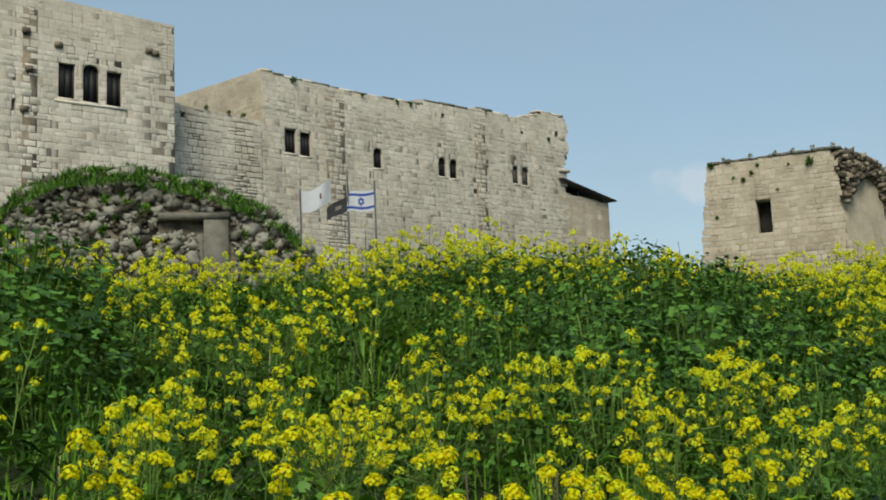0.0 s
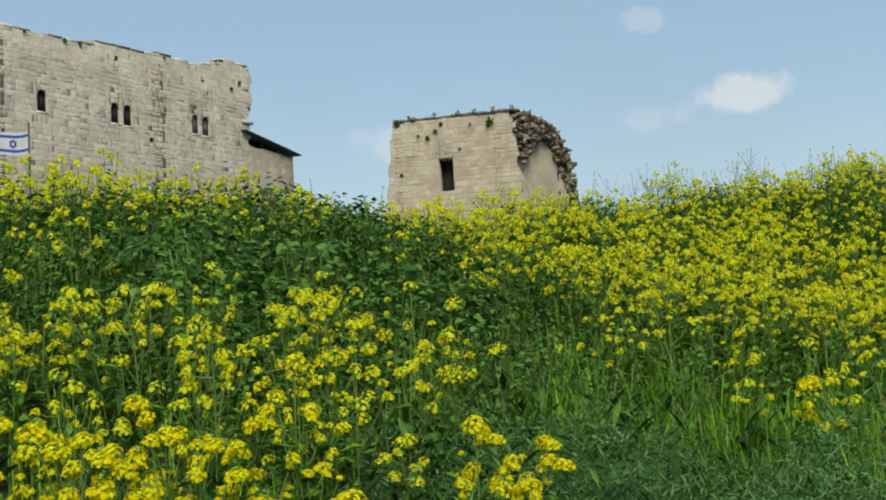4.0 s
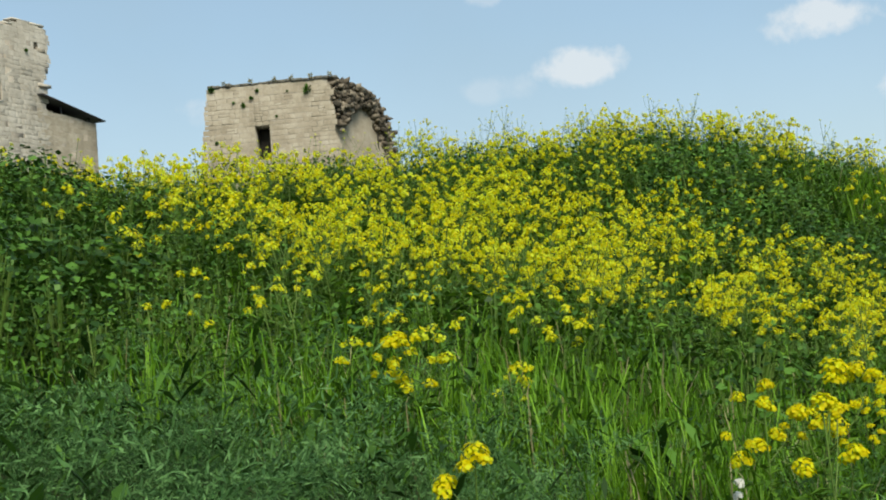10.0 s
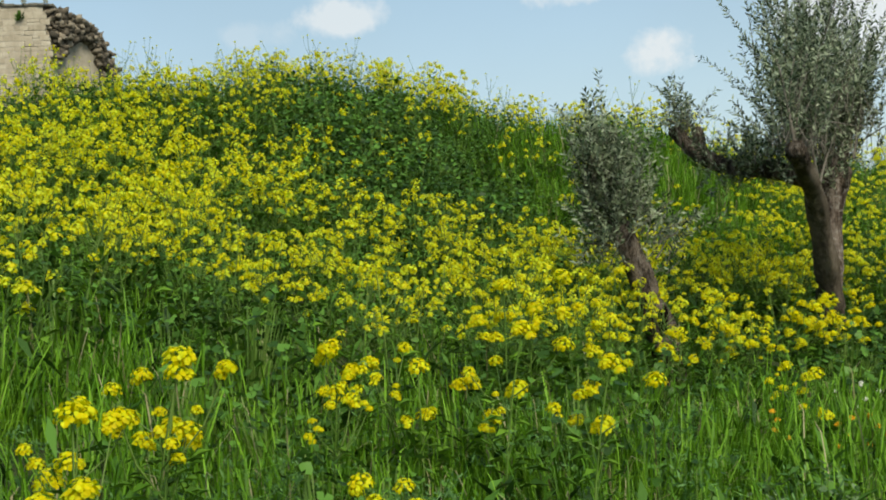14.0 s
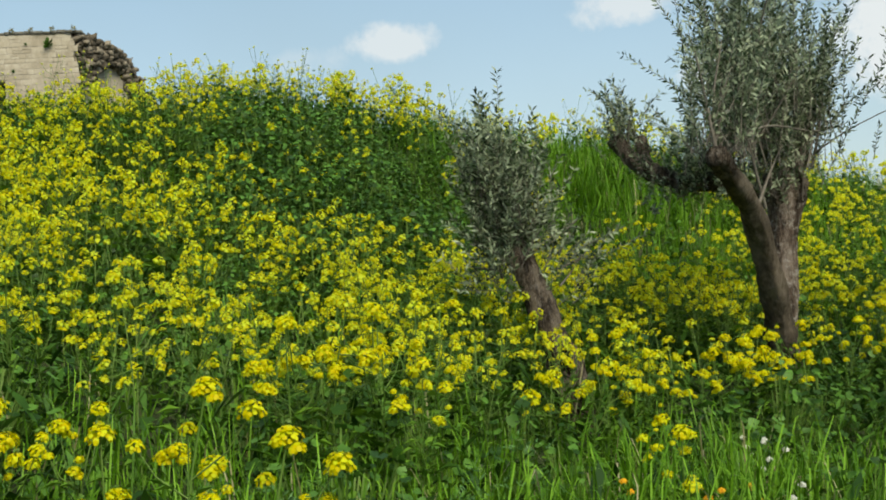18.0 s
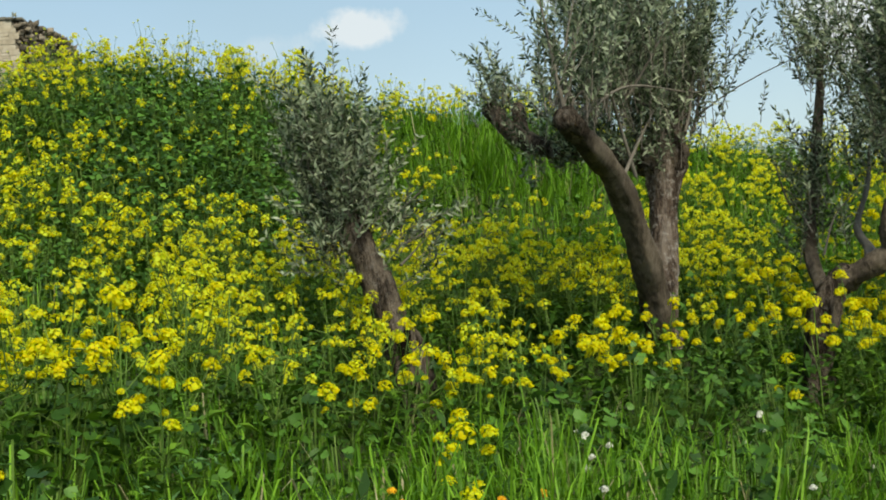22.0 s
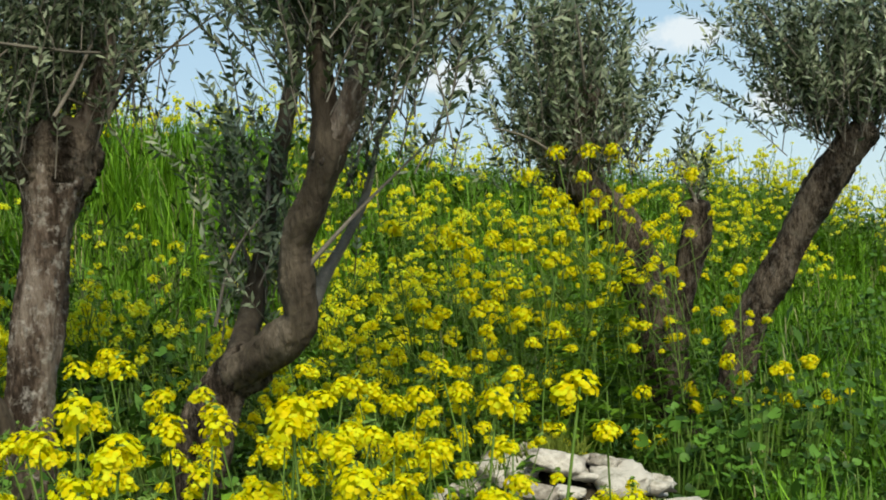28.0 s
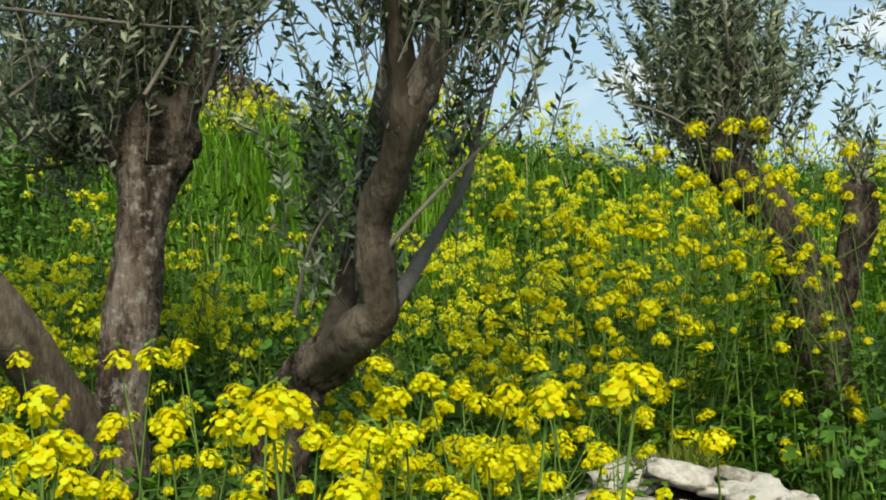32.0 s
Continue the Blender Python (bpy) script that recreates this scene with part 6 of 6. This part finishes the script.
def mallows():
    dens = lambda x, y: 1.2 + blobs(x, y, ((1.8, 7.6, 1.4, 1.6, 24), (-2.9, 6.7, 1.1, 1.5, 36), (9.3, 11.7, 0.8, 0.8, 34), (9.4, 10.5, 0.55, 0.8, 26), (6.8, 12.6, 3.5, 0.9, 11), (3.6, 12.0, 1.4, 0.9, 8), (3.0, 9.8, 0.9, 0.9, 12), (2.1, 10.4, 1.2, 0.9, 20), (0.6, 9.6, 1.6, 1.0, 10), (10.0, 11.2, 1.0, 0.8, 20), (9.0, 9.7, 1.4, 0.9, 12), (13.0, 5.6, 1.0, 0.7, 12), (12.2, 4.9, 1.2, 0.3, 8), (9.3, 4.1, 1.4, 0.4, 6), (6.9, 3.6, 0.9, 0.5, 4), (4.0, 9.0, 4, 3, 3), (11, 8, 3, 2, 3), (10.0, 5.6, 1.5, 0.6, 3), (6.0, 11, 4, 2, 3), (3.1, 4.5, 1.3, 1.0, -9)))
    P = pick_places(51, 16000, -8, 18, 1.0, 17, dens, 30.0, gap=1.4)
    q = np.random.default_rng(52)
    g = path_gap(P[:, 0], P[:, 1])
    raw = [mallow_plant(900 + k, 110, 0.42, 0.24) for k in range(8)]
    T = [join(*r) for r in raw]
    T_far = [join(*mallow_plant(930 + k, 140, 0.42, 0.24, False)) for k in range(8)]
    order = np.argsort(g)
    own, rest = order[:70], order[70:]
    close = g[rest] < 4.2
    meshes = [(geo_mesh("leaves", r[0], [leaf_dark]), geo_mesh("stalks", r[1], [stem_green, stem_green])) for r in raw]
    pale = [(geo_mesh("leaves", r[0], [leaf_pale]), geo_mesh("stalks", r[1], [stem_green, stem_green])) for r in raw]
    for j, i in enumerate(own):
        dusty = j % 3 == 0
        lf, st = (pale if dusty else meshes)[j % 8]
        ob = thing("mallow_plant", "low mallow with dusty pale rounded leaves" if dusty else "low mallow with dark green rounded leaves", "plant", group="mallows along the path", at=tuple(P[i]))
        s = float(q.uniform(0.55, 0.95))
        ob.rotation_euler, ob.scale = (0, 0, float(q.uniform(0, 6.28))), (s, s, s)
        child("foliage", lf, ob)
        child("stalk_spray", st, ob)
    sc = q.uniform(0.8, 1.35, len(rest)) * (1 + 0.5 * blobs(P[rest, 0], P[rest, 1], ((1.7, 7.6, 1.3, 1.2, 1.2), (2.1, 10.4, 1.3, 1.1, 1.25), (-2.9, 6.8, 1.3, 1.3, 1.2), (9.3, 11.2, 0.8, 1.3, 1.0), (9.0, 9.8, 1.3, 0.9, 0.8))))
    for name, idx, kinds, label in (("mallow_patch", close, T, "dark green mallow and nettle leaves near the path"), ("mallow_bank", ~close, T_far, "dark green mass of mallow and nettle leaves on the bank")):
        n = int(idx.sum())
        scatter(name, kinds, P[rest][idx], q.integers(0, 8, n), sc[idx], q.uniform(0, 6.28, n), [leaf_dark, stem_green], label, "plants", 0.08, 53)


def leafy_bushes():
    """Chest-high dark bushes of broad leaves at the near end of the bank."""
    for k, (x, y, sc) in enumerate(((-2.55, 7.0, 2.1), (-3.3, 7.6, 2.2), (-2.1, 6.3, 1.7), (-2.9, 8.4, 2.2), (1.9, 7.7, 1.7), (2.6, 7.9, 1.6), (1.35, 7.3, 1.5))):
        ob = thing("leafy_bush", "dense dark green bush of broad mallow leaves on the bank", "bush", group="leafy bushes", at=(x, y, float(ground(x, y)) - 0.02))
        ob.rotation_euler, ob.scale = (0, 0, 1.3 * k), (sc, sc, sc)
        lf, st = mallow_plant(980 + k, 620, 0.44, 0.40)
        child("foliage", geo_mesh("foliage", lf, [leaf_dark]), ob)
        child("stalk_spray", geo_mesh("stalk_spray", st, [stem_green, stem_green]), ob)


def feather_plant(seed):
    """Finely cut herb: arched fronds with thread-like leaflets."""
    q = np.random.default_rng(seed)
    g = Geo()
    V, F = [], []
    for _ in range(11):
        a = q.uniform(0, 6.28)
        d = np.array([math.cos(a), math.sin(a), 0])
        s0 = np.array([-d[1], d[0], 0])
        L, rise = q.uniform(0.16, 0.34), q.uniform(0.6, 1.5)
        for t in np.linspace(0.15, 1, 9):
            p = d * L * t + np.array([0, 0, L * rise * (1.5 * t - 0.85 * t * t)])
            for sg in (-1, 1):
                e = (s0 * sg * 0.8 + d * 0.5 + np.array([0, 0, q.uniform(-0.2, 0.5)]) + q.normal(0, 0.15, 3)) * L * 0.36 * (1.2 - t)
                across = np.cross(e, q.normal(0, 1, 3))
                across *= 0.6 * np.linalg.norm(e) / (np.linalg.norm(across) + 1e-9)
                for k in range(5):
                    b = p + e * (0.2 * k)
                    f = (e * 0.6 + across * (1 if k % 2 else -1)) * 0.34 + q.normal(0, 0.003, 3)
                    w = np.cross(f, q.normal(0, 1, 3) * 0.5 + np.array([0, 0, 1.0]))
                    w *= 0.0016 / (np.linalg.norm(w) + 1e-9)
                    m = len(V)
                    V += [b, b + f * 0.5 + w, b + f, b + f * 0.5 - w]
                    F.append((m, m + 1, m + 2, m + 3))
    g.add(V, F, 0)
    return g.arrays()


def feathers():
    clumps = lambda x, y: np.clip(0.55 + 0.7 * wobble(x, y, 4.3, 1.1), 0.12, 1.2)
    dens = lambda x, y: 0.4 + clumps(x, y) * blobs(x, y, ((2.6, 4.1, 1.0, 0.9, 110), (3.2, 4.7, 0.9, 0.6, 80), (3.6, 4.0, 0.8, 0.5, 80), (4.9, 3.9, 0.9, 0.8, 18), (6.0, 4.2, 0.9, 0.6, 14), (2.3, 5.3, 0.9, 0.9, 16), (13.0, 6.2, 0.6, 0.5, 20)))
    P = pick_places(61, 11500, -5, 16, 1.5, 12, dens, 80.0, gap=1.4)
    q = np.random.default_rng(62)
    T = [feather_plant(950 + k) for k in range(6)]
    scatter("feathery_herbs", T, P, q.integers(0, 6, len(P)), q.uniform(0.9, 1.7, len(P)) * (1 + 0.4 * wobble(P[:, 0], P[:, 1], 3.4, 0.4)), q.uniform(0, 6.28, len(P)), [fern_green], "finely cut feathery green herbs", "plants", 0.1, 63)


def understory():
    """Low leaves that hide the soil between the taller plants."""
    dens = lambda x, y: np.full_like(x, 1.0)
    P = pick_places(71, 17500, -9, 19, 0.8, 17.5, dens, 1.0, gap=0.9)
    q = np.random.default_rng(72)
    T = []
    for k in range(6):
        g = Geo()
        V, F = [], []
        for _ in range(11):
            a = q.uniform(0, 6.28)
            d = np.array([math.cos(a), math.sin(a), q.uniform(0.1, 1.3)])
            s = np.array([-math.sin(a), math.cos(a), q.uniform(-0.3, 0.3)])
            L = q.uniform(0.035, 0.10)
            b = np.array([q.normal(0, 0.04), q.normal(0, 0.04), q.uniform(0, 0.24)])
            m = len(V)
            V += kite(b, d, s, L, L * q.uniform(0.09, 0.2), 0.08, 0.2)
            F.append((m, m + 1, m + 2, m + 3))
        g.add(V, F, k % 2)
        T.append(g.arrays())
    # both slots take the dark leaf, painting the shade between taller plants
    scatter("undergrowth", T, P, q.integers(0, 6, len(P)), q.uniform(0.7, 1.4, len(P)), q.uniform(0, 6.28, len(P)), [leaf_dark, leaf_dark], "low green undergrowth that covers the soil", "plants", 0.1, 73)


def small_flowers():
    """A few white radish flowers and orange marigolds in the grass."""
    q = np.random.default_rng(81)
    for kind, mat, label, spots in (("white_wildflower", petal_white, "thin wild radish with small white flowers in the grass", ((8.2, 4.3), (8.6, 4.8), (9.3, 4.6), (9.7, 5.0), (9.9, 4.6), (4.1, 3.6), (9.0, 4.2), (4.7, 3.4), (8.9, 5.2))), ("orange_marigold", petal_orange, "low orange marigold in the grass", ((7.9, 4.4), (8.05, 4.35), (7.7, 4.6)))):
        for x, y in spots:
            z = float(ground(x, y))
            ob = thing(kind, label, "flower", group=kind.replace("_", " ") + "s", at=(x, y, z))
            g = Geo()
            H = q.uniform(0.3, 0.5)
            tube_geo(g, [(0, 0, 0), (0.02, 0.01, H * 0.5), (0.0, 0.03, H)], [0.003, 0.0025, 0.002], 3, 0, cap=False)
            child("stem", geo_mesh("stem", g, [stem_green]), ob)
            for k in range(4):
                fl = flower_head(q, 0, 0.45)
                v, f, m = fl.arrays()
                gg = Geo()
                gg.add(v + np.array([q.normal(0, 0.03), q.normal(0, 0.03), H - 0.04 * k]), f, 0)
                child("blossom", geo_mesh("blossom", gg, [mat]), ob)


def dry_stems():
    """Dead brown stalks that stand among the flowers, with a few bare side twigs."""
    q = np.random.default_rng(91)
    for x, y, top, lean in ((0.55, 2.75, 1.35, 0.02), (0.37, 2.75, 1.36, -0.02), (0.01, 2.36, 1.12, -0.16), (1.9, 9.3, 2.75, 0.03), (2.3, 9.7, 2.85, -0.04), (2.1, 10.1, 2.9, 0.02)):
        z = float(ground(x, y))
        ob = thing("dry_stalk", "thin dead brown stalk among the mustard", "plant", group="dry stalks", at=(x, y, z))
        H = top - z
        g = Geo()
        line = [(lean * H * t * t, 0.01 * math.sin(4 * t), H * t) for t in np.linspace(0, 1, 7)]
        tube_geo(g, line, np.linspace(0.005, 0.0022, 7), 5, 0)
        child("stalk", geo_mesh("stalk", g, [stem_dark]), ob)
        for k in range(5):
            t = q.uniform(0.4, 0.95)
            b = np.array([lean * H * t * t, 0.0, H * t])
            e = b + np.array([q.normal(0, 0.05), q.normal(0, 0.05), q.uniform(0.04, 0.12)])
            g = Geo()
            tube_geo(g, [b, (b + e) / 2 + np.array([0, 0, -0.01]), e], [0.0026, 0.002, 0.0013], 4, 0)
            child("side_twig", geo_mesh("side_twig", g, [stem_dark]), ob)


def trodden_grass():
    """Short grass along the line walked and on the slope below it."""
    q = np.random.default_rng(95)
    n = 1600
    x, y = q.uniform(-8, 18, n), q.uniform(-5, 6, n)
    g = path_gap(x, y)
    keep = (g > -4.5) & (g < 1.8) & (np.abs(g) > 0.25)
    x, y, g = x[keep], y[keep], g[keep]
    P = np.stack([x, y, ground(x, y)], -1)
    T = [grass_tuft(860 + k, 14, 0.2, 0.0035, 0.09) for k in range(6)]
    scatter("trodden_grass", T, P, q.integers(0, 6, len(P)), q.uniform(0.5, 1.1, len(P)) * np.where(np.abs(g) < 0.8, 0.5, 1.0), q.uniform(0, 6.28, len(P)), [grass_green, grass_dry], "short trodden green grass along the path", "grass", 0.2, 96)


understory()
trodden_grass()
dry_stems()
grass()
mallows()
leafy_bushes()
feathers()
mustard()
small_flowers()
lay_stones()
